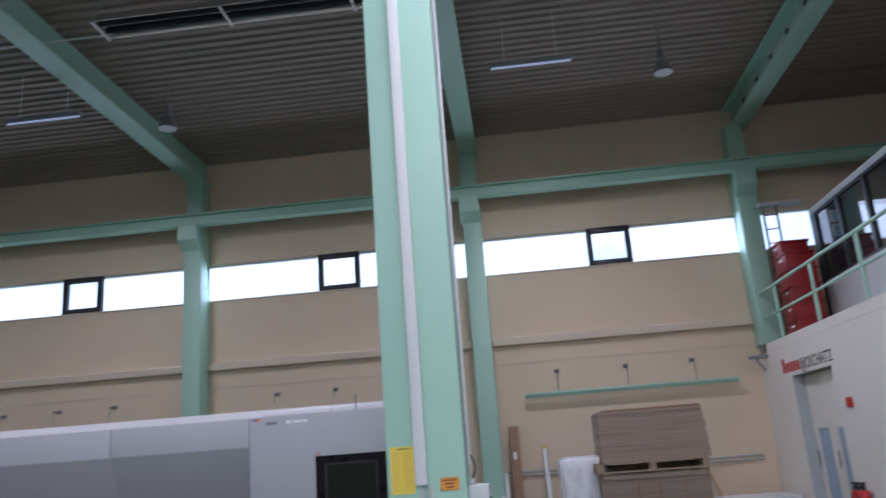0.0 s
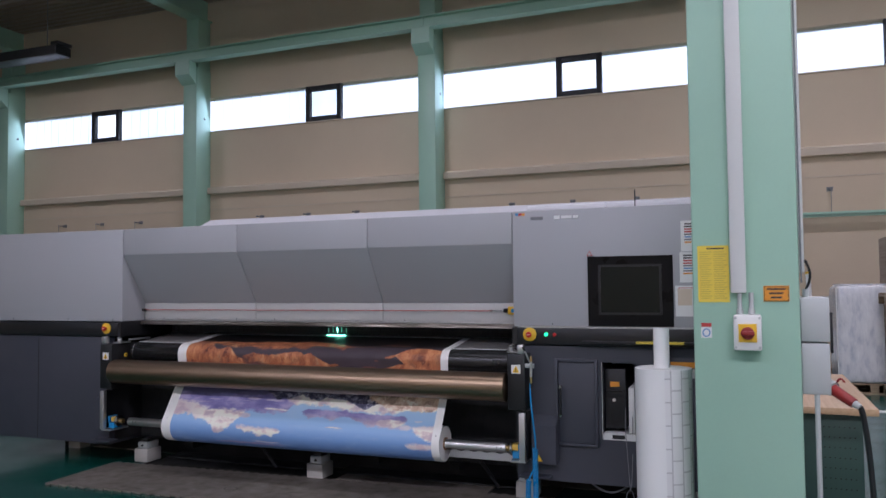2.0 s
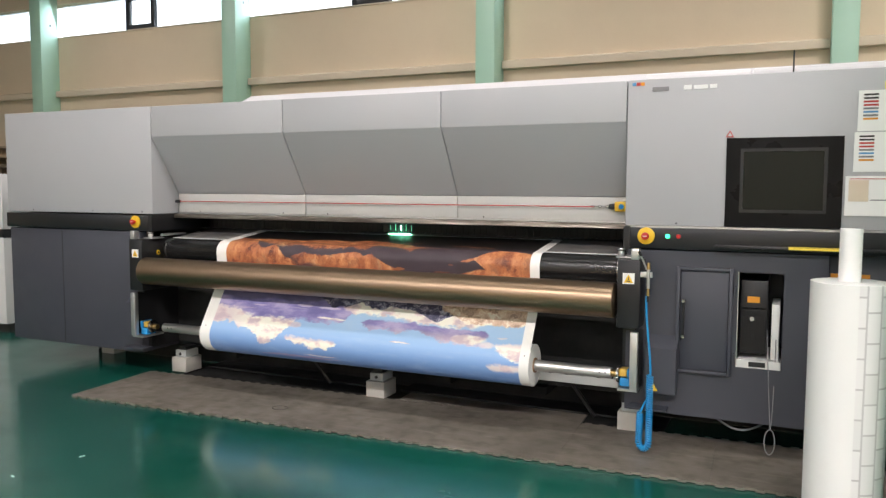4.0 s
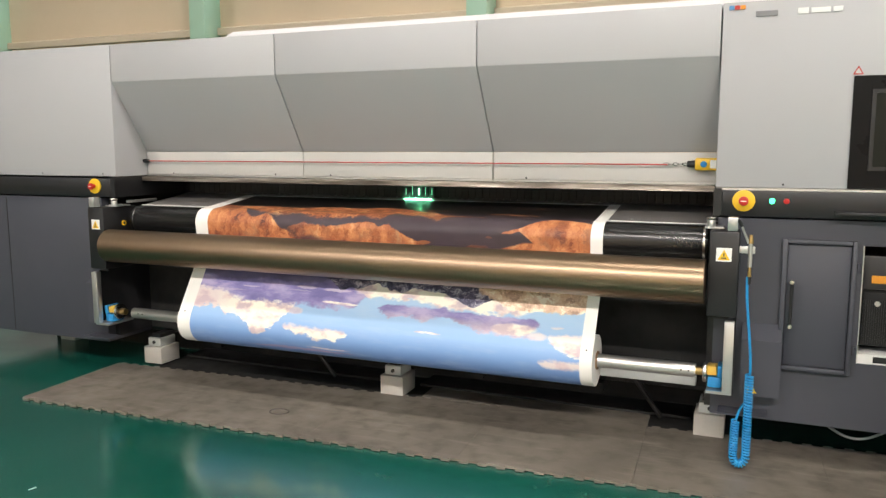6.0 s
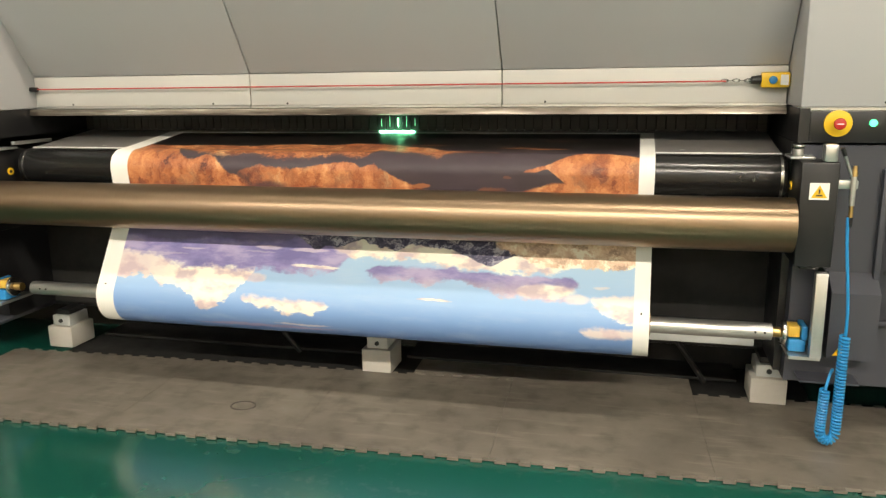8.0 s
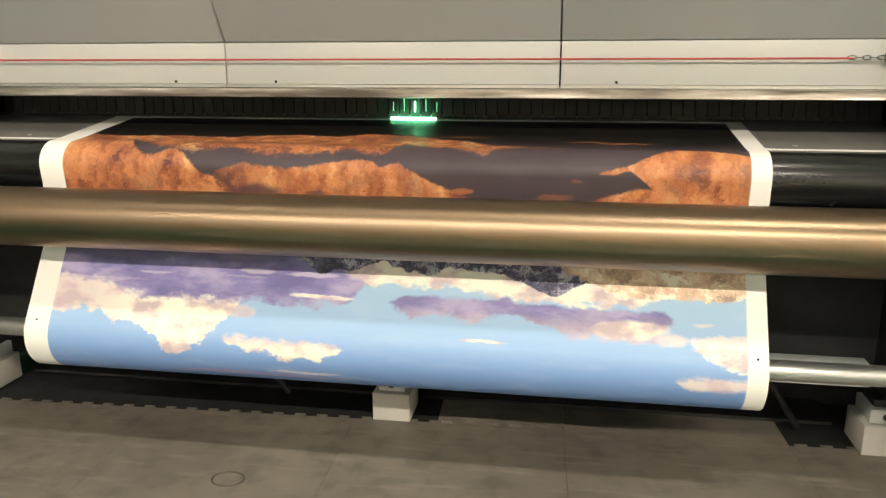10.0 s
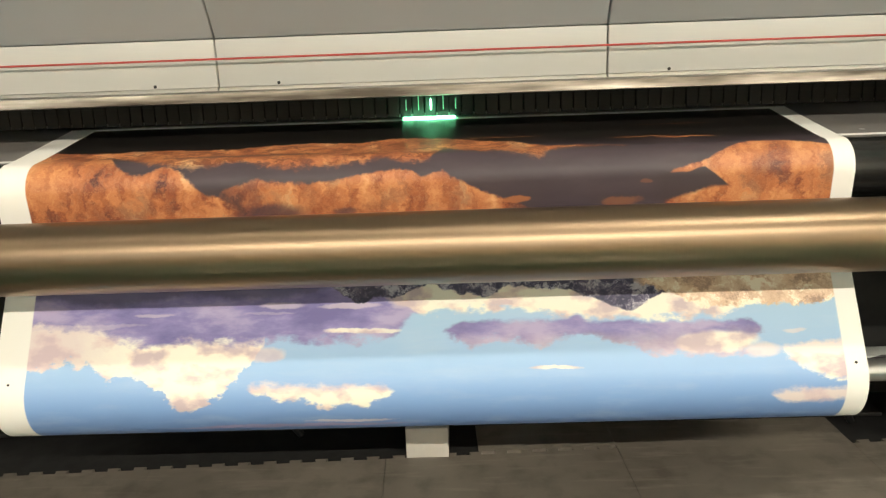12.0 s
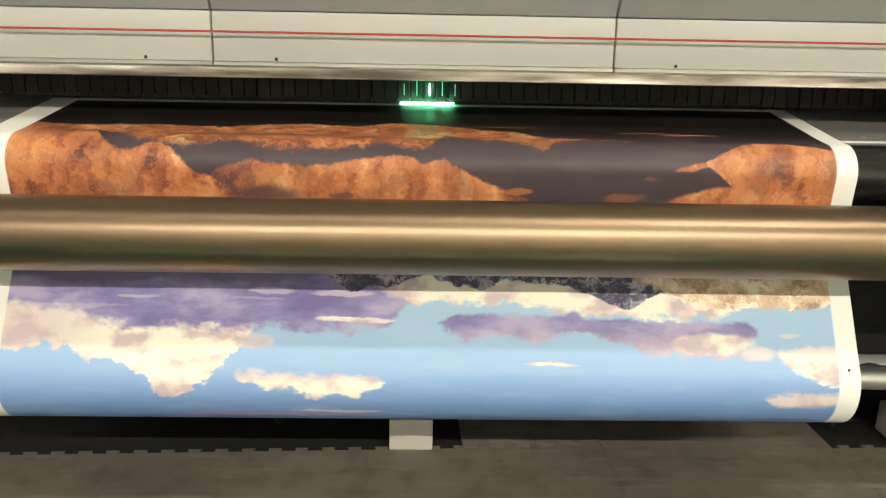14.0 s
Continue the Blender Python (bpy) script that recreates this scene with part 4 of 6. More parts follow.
# screen and papers on the right-hand housing
scr = P("monitor", B(-1.379, -0.841, 5.992, 5.999, 1.226, 1.68), M["black_gloss"], "black glossy monitor window")
bm = bmesh.new()
for args in ((-1.31, -1.295, 1.30, 1.625), (-0.925, -0.91, 1.30, 1.625), (-1.295, -0.925, 1.30, 1.315), (-1.295, -0.925, 1.61, 1.625)):
    box(bm, args[0], args[1], 5.985, 5.9915, args[2], args[3])
P("bezel", bm, M["black"], "black bezel", scr)
P("screen", B(-1.294, -0.926, 5.988, 5.9912, 1.316, 1.609), M["screen"], "switched-off dark screen", scr)
P("warning_triangle", prism(bmesh.new(), [(-1.385, 1.685), (-1.345, 1.685), (-1.365, 1.72)], "y", 5.995, 5.9985), M["ink_red"], "small red-edged warning triangle", right_box)
P("triangle_face", prism(bmesh.new(), [(-1.378, 1.689), (-1.352, 1.689), (-1.365, 1.711)], "y", 5.9935, 5.9949), M["grey_plastic"], "", right_box)
for i, (c, dx) in enumerate((("ink_blue", 0), ("ink_red", 0.022), ("orange", 0.044))):
    P("brand_square", B(-1.865 + dx, -1.845 + dx, 5.996, 5.9988, 1.968, 1.985), M[c], "", right_box)
P("brand_bar", B(-1.76, -1.675, 5.996, 5.9988, 1.935, 1.957), M["ink_grey"], "grey brand mark", right_box)
P("model_bar", B(-1.60, -1.56, 5.996, 5.9988, 1.936, 1.960), M["paper"], "white model mark", right_box)
P("model_bar", B(-1.55, -1.48, 5.996, 5.9988, 1.938, 1.958), M["paper"], "", right_box)
P("model_bar", B(-1.47, -1.435, 5.996, 5.9988, 1.938, 1.958), M["paper"], "", right_box)


def paper_sheet(x0, z0, x1, z1, kind):
    s = P("paper_sheet", B(x0, x1, 5.9962, 5.9982, z0, z1), M["paper"], "white printed sheet taped to the housing", right_box)
    h = z1 - z0
    if kind == "list":
        for k, c in enumerate(("ink_dark", "ink_dark", "ink_red", "ink_red", "ink_grey", "ink_blue", "ink_grey", "orange")):
            z = z1 - 0.016 - k * h * 0.085
            P("print_bar", B(x0 + 0.022, x0 + 0.085, 5.9945, 5.996, z - 0.009, z), M[c], "", s)
    else:
        P("print_bar", B(x0 + 0.015, x0 + 0.1, 5.9945, 5.996, z0 + 0.07, z1 - 0.02), M["cream_ledge"], "", s)
        P("print_bar", B(x0 + 0.11, x1 - 0.03, 5.9945, 5.996, z0 + 0.075, z0 + 0.08), M["ink_grey"], "", s)
        P("print_bar", B(x0 + 0.02, x1 - 0.03, 5.9945, 5.996, z1 - 0.016, z1 - 0.012), M["ink_red"], "", s)


paper_sheet(-0.789, 1.70, -0.51, 1.893, "list")
paper_sheet(-0.80, 1.505, -0.52, 1.695, "list")
paper_sheet(-0.83, 1.292, -0.55, 1.485, "plan")
P("yellow_sticker", B(-0.68, -0.60, 5.9965, 5.9985, 1.898, 1.935), M["yellow_paper"], "yellow warning sticker", right_box)
for x in (-1.62, -1.0, -0.6):
    P("housing_screw", R((x, 5.9975, 1.238), (x, 6.001, 1.238), 0.005, 10), M["black"], "", right_box)
for x in (-6.55, -5.9, -5.4):
    P("housing_screw", R((x, 5.9975, 1.238), (x, 6.001, 1.238), 0.005, 10), M["black"])

# hatch, computer niche
hatch = P("hatch", B(-1.585, -1.345, 5.988, 5.9995, 0.465, 0.99, bevel=0.003), M["anthracite"], "anthracite hatch door")
for args in ((-1.607, -1.587, 0.445, 1.01), (-1.343, -1.325, 0.445, 1.01), (-1.587, -1.343, 0.445, 0.463), (-1.587, -1.343, 0.992, 1.01)):
    P("hatch_frame", B(args[0], args[1], 5.972, 5.9995, args[2], args[3], bevel=0.003), M["anthracite"], "", hatch)
P("hatch_handle", R((-1.565, 5.955, 0.63), (-1.565, 5.955, 0.84), 0.007, 14), M["black"], "black bar handle", hatch)
for z in (0.64, 0.83):
    P("handle_screw", R((-1.565, 5.987, z), (-1.565, 5.946, z), 0.009, 14), M["steel"], "bright handle screw", hatch)
for z in (0.55, 0.9):
    P("hinge", R((-1.316, 5.985, z - 0.02), (-1.316, 5.985, z + 0.02), 0.007, 12), M["anthracite"], "", hatch)
pc = thing("computer_tower", (-1.22, 6.2, 0.53), "black computer tower with an orange label inside the printer niche", "computer")
part("tower_case", B(-1.292, -1.158, 6.06, 6.40, 0.56, 0.945, bevel=0.006), M["black"], pc)
part("front_panel", B(-1.286, -1.164, 6.05, 6.059, 0.565, 0.79), M["black_matte"], pc)
for k in range(14):
    part("grille_bar", B(-1.284 + k * 0.0085, -1.281 + k * 0.0085, 6.046, 6.0495, 0.57, 0.76), M["black"], pc)
part("drive_slot", B(-1.286, -1.164, 6.05, 6.059, 0.80, 0.805), M["black_gloss"], pc)
part("orange_label", B(-1.258, -1.198, 6.056, 6.0595, 0.83, 0.862), M["orange"], pc, "orange label")
part("round_badge", R((-1.232, 6.0495, 0.745), (-1.232, 6.044, 0.745), 0.011, 20), M["alu"], pc, "round silver badge")
P("niche_tray", B(-1.298, -1.088, 6.005, 6.41, 0.4945, 0.535), M["white_plastic"], "white tray")
P("tray_slot", B(-1.24, -1.16, 6.0, 6.0045, 0.503, 0.528), M["black"])
P("white_cover", B(-1.138, -1.10, 6.03, 6.30, 0.54, 0.83, bevel=0.004), M["white_plastic"], "white upright cover")
P("niche_frame", B(-1.302, -1.298, 5.996, 6.0, 0.494, 0.992), M["alu"])
P("side_label", B(-0.915, -0.89, 5.995, 5.9985, 0.29, 0.36), M["paper"], "small white and yellow label")
P("side_label_band", B(-0.915, -0.89, 5.9935, 5.9948, 0.325, 0.345), M["yellow_paper"])
P("orange_label", B(-0.875, -0.70, 6.064, 6.0695, 0.965, 1.0), M["orange"], "orange warning label")
cable = thing("loose_cable", (-1.12, 5.97, 0.05), "thin grey cable hanging in a loop from the niche", "cable")
pts = []
for i in range(61):
    k = i / 60
    if k < 0.45:
        q = k / 0.45
        pts.append((-1.155 + 0.03 * q, 6.0 - 0.06 * min(1, q * 4), 0.70 - 0.50 * q))
    elif k < 0.75:
        a = 2 * math.pi * (k - 0.45) / 0.30
        pts.append((-1.125 + 0.025 * math.sin(a), 5.94 - 0.03 * (1 - math.cos(a)) * 0.5, 0.20 - 0.06 * (1 - math.cos(a))))
    else:
        q = (k - 0.75) / 0.25
        pts.append((-1.125 + 0.012 * math.sin(q * 1.5), 5.94 + 0.09 * q, 0.20 + 0.45 * q * q))
part("cord", tube(bmesh.new(), pts, 0.0025, 6), M["ink_grey"], cable)
floor_cable = thing("floor_cable", (-1.3, 6.1, 0.05), "grey cable sagging below the printer", "cable")
part("cord", tube(bmesh.new(), [(-1.42 + 0.018 * i, 6.08, 0.21 - 0.07 * math.sin(math.pi * i / 16)) for i in range(17)], 0.006, 8), M["ink_grey"], floor_cable)

# added plate: stops the bright floor behind from showing under the machine
P("light_block", B(-6.6, -0.6, 6.625, 6.645, 0.004, 0.30), M["black_matte"], "black plate added to block light under the printer")
# low black plates, added to deepen the shade between the support blocks
for a, b in ((-5.19, -3.67), (-3.49, -1.98)):
    P("dark_plate", B(a, b, 6.42, 6.62, 0.0135, 0.028, bevel=0.004), M["black_matte"], "black plate added to deepen the shade under the frame")
# under-frame and feet
frame_part = P("under_frame", B(-6.7, -0.5, 6.37, 6.50, 0.19, 0.30, bevel=0.006), M["black"], "black under-frame")
P("rear_beam", B(-6.7, -0.5, 7.1, 7.22, 0.14, 0.30), M["black"], "", frame_part)
for x in (-4.85, -3.1, -2.45):
    P("cross_member", B(x - 0.04, x + 0.04, 6.30, 7.1, 0.14, 0.19), M["black_matte"], "", frame_part)
P("cable_tray", B(-2.75, -1.95, 6.22, 6.30, 0.255, 0.33, bevel=0.004), M["grey_plastic"], "grey cable tray", frame_part)
P("cable_tray_left", B(-4.6, -3.8, 6.28, 6.34, 0.215, 0.25, bevel=0.004), M["grey_plastic"], "grey cable tray", frame_part)
for x0, x1 in ((-2.25, -2.12), (-4.15, -4.02)):
    P("strut", R((x0, 6.30, 0.24), (x1, 6.36, 0.03), 0.012, 10), M["black"], "black strut", frame_part)
P("tray_chain", tube(bmesh.new(), [(-2.72 + 0.02 * i, 6.214, 0.322 + 0.006 * math.sin(i * 1.3)) for i in range(38)], 0.009, 8), M["black"], "black cable chain", frame_part)
FEET = [(-5.287, 6.212), (-3.574, 6.212), (-1.882, 6.212), (-6.35, 6.5), (-0.75, 6.5), (-5.285, 7.1), (-1.895, 7.1)]
for x, y in FEET:
    f = P("machine_foot", B(x - 0.05, x + 0.05, y + 0.02, y + 0.16, 0.122, 0.175, bevel=0.004), M["grey_plastic"] if y < 6.4 else M["black"], "greenish grey machine foot")
    P("foot_stem", B(x - 0.035, x + 0.035, y + 0.04, y + 0.22, 0.176, 0.20), M["black"], "", f)
    P("foot_bolt", R((x, y + 0.02, 0.148), (x, y + 0.012, 0.148), 0.011, 6), M["black"], "", f)
block = thing("support_block", (FEET[0][0], FEET[0][1], 0.012), "pale concrete block under a machine foot", "block", "printer support blocks")
part("block", B(FEET[0][0] - 0.07, FEET[0][0] + 0.07, FEET[0][1], FEET[0][1] + 0.17, 0.012, 0.121, bevel=0.004), M["concrete"], block)
for x, y in FEET[1:]:
    copy_thing(block, Matrix.Translation((x, y, 0.012 if y < 6.4 else 0.0005)))

# ---- printed sheet over the rollers, wound on the shaft ----
sheet = thing("printed_sheet", (-3.54, 5.96, 0.41), "printed vinyl sheet with orange mountains and clouds, wound on a roll", "printed sheet")


def web_line():
    """Height line of the sheet from the table over the rollers to the winding roll."""
    p = [(6.50 - 0.036 * i, 1.097 - 0.0046 * i) for i in range(11)]
    p += [(6.092 + 0.0828 * math.cos(radians(82 + 7 * k)), 0.964 + 0.0828 * math.sin(radians(82 + 7 * k))) for k in range(1, 15)]
    p += [(6.0092 + 0.0180 * k / 4, 0.964 - 0.184 * k / 4) for k in range(1, 5)]
    p += [(5.945 + 0.1225 * math.cos(radians(149 + 6 * k)), 0.41 + 0.1225 * math.sin(radians(149 + 6 * k))) for k in range(28)]
    return p


bm = bmesh.new()
uv = bm.loops.layers.uv.new("sheet")
line, U0, U1 = web_line(), -4.728, -2.374
run = [0.0]
for a, b in zip(line, line[1:]):
    run.append(run[-1] + math.dist(a, b))
steps = [U0 + (U1 - U0) * i / 24 for i in range(25)]
grid = [[bm.verts.new((x, y, z)) for x in steps] for y, z in line]
for i in range(len(line) - 1):
    for j in range(24):
        f = bm.faces.new((grid[i][j], grid[i][j + 1], grid[i + 1][j + 1], grid[i + 1][j]))
        for lp, (ii, jj) in zip(f.loops, ((i, j), (i, j + 1), (i + 1, j + 1), (i + 1, j))):
            lp[uv].uv = ((steps[jj] + 4.643) / (4.643 - 2.430), run[ii] + 0.06)
bmesh.ops.recalc_face_normals(bm, faces=bm.faces)
vinyl = part("vinyl", bm, M["print"], sheet, "glossy vinyl with a printed landscape")
bm = bmesh.new()
made = bmesh.ops.create_cone(bm, cap_ends=True, segments=64, radius1=0.1195, radius2=0.1195, depth=U1 - U0 - 0.002, matrix=Matrix.Translation(((U0 + U1) / 2, 5.945, 0.41)) @ Euler((0, radians(90), 0)).to_matrix().to_4x4())
part("roll", bm, M["paper"], sheet, "white wound roll")
part("core", R((U0 - 0.006, 5.945, 0.41), (U1 + 0.006, 5.945, 0.41), 0.043, 32), M["tape_brown"], sheet, "cardboard core")
for x, z in ((-4.687, 0.479), (-2.404, 0.480)):
    part("edge_mark", R((x, 5.86, z), (x, 5.842, z), 0.0035, 10), M["ink_dark"], sheet)

# ---- coiled air hose beside the roller ----
hose = thing("coiled_air_hose", (-1.70, 5.85, 0.02), "bright blue coiled air hose with a steel blow gun", "air hose")
U = []
for i in range(601):
    k = i / 600
    if k < 0.56:
        c, d = Vector((-1.712, 5.85, 0.44 - (0.44 - 0.085) * k / 0.56)), Vector((0, 0, -1))
    elif k < 0.74:
        a = math.pi * (k - 0.56) / 0.18
        c, d = Vector((-1.738 + 0.026 * math.cos(a), 5.85, 0.085 - 0.042 * math.sin(a))), Vector((-math.sin(a), 0, -math.cos(a)))
    else:
        c, d = Vector((-1.764 + 0.02 * (k - 0.74), 5.85, 0.085 + 0.15 * (k - 0.74) / 0.26)), Vector((0, 0, 1))
    ang = 2 * math.pi * 52 * k
    side = Vector((0, 1, 0)).cross(d)
    U.append(c + 0.015 * (math.cos(ang) * Vector((0, 1, 0)) + math.sin(ang) * side))
part("coil", tube(bmesh.new(), U, 0.0045, 6), M["hose_blue"], hose, "blue coil")
part("straight_hose", tube(bmesh.new(), [(-1.746 + 0.03 * (1 - math.cos(math.pi * i / 20)) / 2 + 0.006, 5.85 - 0.012 * math.sin(math.pi * i / 20), 0.86 - 0.42 * i / 20) for i in range(21)], 0.0055, 8), M["hose_blue"], hose, "blue hose")
part("hose_end", tube(bmesh.new(), [(-1.758 + 0.03 * i / 10, 5.85 + 0.05 * i / 10, 0.235 + 0.06 * math.sin(math.pi / 2 * i / 10)) for i in range(11)], 0.0055, 8), M["hose_blue"], hose)
gun = part("blow_gun", R((-1.733, 5.85, 0.90), (-1.733, 5.85, 1.0), 0.009, 14), M["alu"], hose, "steel blow gun with brass fittings")
part("gun_spring", R((-1.733, 5.85, 0.86), (-1.733, 5.85, 0.90), 0.008, 12, r2=0.006), M["brass"], gun, "brass fitting")
part("gun_sleeve", R((-1.733, 5.85, 0.828), (-1.733, 5.85, 0.86), 0.008, 12), M["black"], gun)
part("gun_valve", R((-1.733, 5.85, 1.0), (-1.733, 5.85, 1.035), 0.011, 12, r2=0.007), M["brass"], gun)
part("gun_lever", R((-1.742, 5.848, 1.0), (-1.772, 5.835, 1.075), 0.005, 10), M["alu"], gun)
part("lever_tip", R((-1.770, 5.836, 1.07), (-1.782, 5.831, 1.095), 0.007, 10), M["black"], gun)
part("gun_holder", B(-1.80, -1.715, 5.86, 5.875, 0.955, 0.985, bevel=0.003), M["alu"], gun, "steel holder")

# ---- rubber mat of interlocking tiles ----
mat = thing("rubber_mat", (-3.0, 5.8, 0.0), "worn grey rubber mat of interlocking tiles in front of the printer", "mat", kind="structure")
TURN = radians(2.4)


def mat_outline(w, d, teeth_back):
    """A tile with dovetail teeth along its front, back and right edges."""
    pts, n = [], int(w / 0.082)
    for i in range(n):
        x = w * (i + 0.5) / n
        pts += [(x - 0.016, 0.0), (x - 0.021, -0.018), (x + 0.021, -0.018), (x + 0.016, 0.0)]
    pts = [(0, 0)] + pts + [(w, 0), (w, d)]
    if teeth_back:
        for i in reversed(range(n)):
            x = w * (i + 0.5) / n
            pts += [(x + 0.016, d), (x + 0.021, d + 0.018), (x - 0.021, d + 0.018), (x - 0.016, d)]
    return pts + [(0, d)]


PLACE = Matrix.Translation((-5.47, 5.40, 0.0030)) @ Matrix.Rotation(TURN, 4, "Z")
EDGES = [0.0, 0.25, 1.02, 1.79, 2.56, 3.33, 4.10, 4.905]
for a, b in zip(EDGES, EDGES[1:]):
    deep = 1.1 if a == 2.56 else (0.735 if a < 2.5 else 0.70)
    bm = prism(bmesh.new(), mat_outline(b - a - 0.0012, deep, True), "z", 0.0, 0.012)
    bmesh.ops.transform(bm, matrix=PLACE @ Matrix.Translation((a, 0, 0)), verts=bm.verts)
    part("mat_tile", bm, M["mat"], mat, smooth=0)
bm = B(2.10, 2.5588, 0.754, 1.1, 0.0, 0.012)
bmesh.ops.transform(bm, matrix=PLACE, verts=bm.verts)
part("mat_tile", bm, M["mat"], mat, smooth=0)
# black sheet stands in for the deep shade on the floor below the printer
solid("shade_sheet", B(-5.24, -1.7, 6.08, 6.615, 0.0004, 0.0024), M["black_matte"], "thin black sheet added to darken the shaded floor below the printer", "floor sheet", kind="structure")
stain = Nodes("dark_ring_stain")
stain.set(Base_Color=(0.06, 0.05, 0.04), Roughness=0.6)
ring = [(-3.998 + 0.052 * math.cos(a), 5.733 + 0.042 * math.sin(a), 0.0150) for a in [2 * math.pi * i / 24 for i in range(25)]]
part("ring_stain", tube(bmesh.new(), ring, 0.004, 6), stain.m, mat, "dark ring-shaped stain")
rng = random.Random(4)
for i in range(16):
    x, y = rng.uniform(-5.2, -1.3), rng.uniform(5.55, 6.2)
    z = 0.0128
    if i > 9:
        x, y, z = rng.uniform(-6.6, -2.0), rng.uniform(4.2, 5.3), 0.0005
    bm = B(x, x + rng.uniform(0.008, 0.03), y, y + rng.uniform(0.004, 0.01), z, z + 0.0015)
    bmesh.ops.rotate(bm, cent=(x, y, 0), matrix=Matrix.Rotation(rng.uniform(0, 3), 3, "Z"), verts=bm.verts)
    solid("paper_scrap", bm, M["paper"], "tiny white paper scrap lying on the ground", "scrap", "paper scraps")

# ---- green column in front of the printer ----
CX0, CX1, CY = -0.658, -0.180, 4.92
col = thing("hall_column", ((CX0 + CX1) / 2, CY + 0.25, 0), "pale green painted steel column with cable duct and switch", "column", kind="structure")
part("shaft", B(CX0, CX1, CY, CY + 0.42, 0, ROOF - 0.51, bevel=0.01), M["steel_green"], col)
part("cable_duct", B(-0.482, -0.412, CY - 0.045, CY - 0.0015, 1.455, 7.6, bevel=0.005), M["white_plastic"], col, "white plastic cable duct")
part("side_duct", B(CX1 + 0.002, CX1 + 0.028, CY + 0.07, CY + 0.13, 1.55, 7.6, bevel=0.004), M["white_plastic"], col, "white plastic conduit")
part("side_cable", tube(bmesh.new(), [(CX1 + 0.012, CY + 0.05, 1.5 + 0.2 * i) for i in range(30)], 0.004, 6), M["ink_grey"], col, "black cable")
switch = thing("main_switch", (-0.41, CY, 1.2), "grey main switch box with red rotary knob on yellow plate", "switch")
sb = part("switch_box", B(-0.474, -0.350, CY - 0.095, CY - 0.0015, 1.185, 1.352, bevel=0.01), M["white_plastic"], switch, "grey-white plastic box")
part("yellow_plate", B(-0.452, -0.372, CY - 0.10, CY - 0.0955, 1.226, 1.31), M["yellow"], switch, "yellow plate")
part("knob", R((-0.412, CY - 0.1005, 1.268), (-0.412, CY - 0.125, 1.268), 0.029, 28, bevel=0.005), M["red_dark"], switch, "dark red rotary knob")
part("knob_grip", B(-0.442, -0.382, CY - 0.142, CY - 0.1255, 1.258, 1.278, bevel=0.004), M["red_dark"], switch)
for dx in (-0.03, 0.022):
    part("conduit", R((-0.414 + dx, CY - 0.025, 1.353), (-0.414 + dx, CY - 0.025, 1.456), 0.011, 14), M["grey_plastic"], switch, "grey conduit")
    part("gland", R((-0.414 + dx, CY - 0.025, 1.353), (-0.414 + dx, CY - 0.025, 1.375), 0.016, 12), M["grey_plastic"], switch)
for dx in (-0.052, 0.052):
    for dz in (-0.068, 0.07):
        part("box_screw", R((-0.412 + dx, CY - 0.0952, 1.268 + dz), (-0.412 + dx, CY - 0.098, 1.268 + dz), 0.006, 10), M["grey_plastic"], switch)
notice = thing("yellow_notice", (-0.54, CY, 1.41), "yellow notice sheet with small dark print on the column", "notice")
part("sheet", B(-0.632, -0.488, CY - 0.004, CY - 0.0015, 1.41, 1.685), M["yellow_paper"], notice)
part("heading", B(-0.59, -0.51, CY - 0.0052, CY - 0.0042, 1.668, 1.674), M["ink_dark"], notice)
faded = painted("faded_print_on_yellow", (0.55, 0.42, 0.06), 0.6, 0.05, 60, 0)
for k in range(22):
    for a, b in ((-0.622, -0.566), (-0.558, -0.498)):
        part("text_bar", B(a, b - 0.02 * ((k * 7 + (a > -0.6) * 3) % 5) / 5, CY - 0.0052, CY - 0.0042, 1.652 - k * 0.0107, 1.656 - k * 0.0107), faded, notice)
sign = thing("orange_sign", (-0.28, CY, 1.41), "small orange sign with dark lettering and border", "sign")
part("plate", B(-0.337, -0.224, CY - 0.006, CY - 0.0015, 1.413, 1.488, bevel=0.001, seg=1), M["orange"], sign)
for k, (a, b) in enumerate(((-0.322, -0.238), (-0.312, -0.25), (-0.305, -0.256))):
    part("text_bar", B(a, b, CY - 0.0072, CY - 0.0062, 1.468 - k * 0.02, 1.476 - k * 0.02), M["ink_dark"], sign)
for args in ((-0.333, -0.228, 1.416, 1.418), (-0.333, -0.228, 1.483, 1.485), (-0.333, -0.331, 1.418, 1.483), (-0.230, -0.228, 1.418, 1.483)):
    part("border", B(args[0], args[1], CY - 0.0072, CY - 0.0062, args[2], args[3]), M["ink_dark"], sign)
mark = thing("safety_sticker", (-0.6, CY, 1.24), "small white sticker with red band and blue ring", "sticker")
part("red_band", B(-0.622, -0.575, CY - 0.003, CY - 0.0015, 1.29, 1.309), M["ink_red"], mark)
part("plate", B(-0.624, -0.574, CY - 0.003, CY - 0.0015, 1.236, 1.289), M["paper"], mark)
ring = [(-0.599 + 0.016 * math.cos(a), CY - 0.0035, 1.262 + 0.018 * math.sin(a)) for a in [2 * math.pi * i / 20 for i in range(21)]]
part("blue_ring", tube(bmesh.new(), ring, 0.0028, 6), M["ink_blue"], mark)

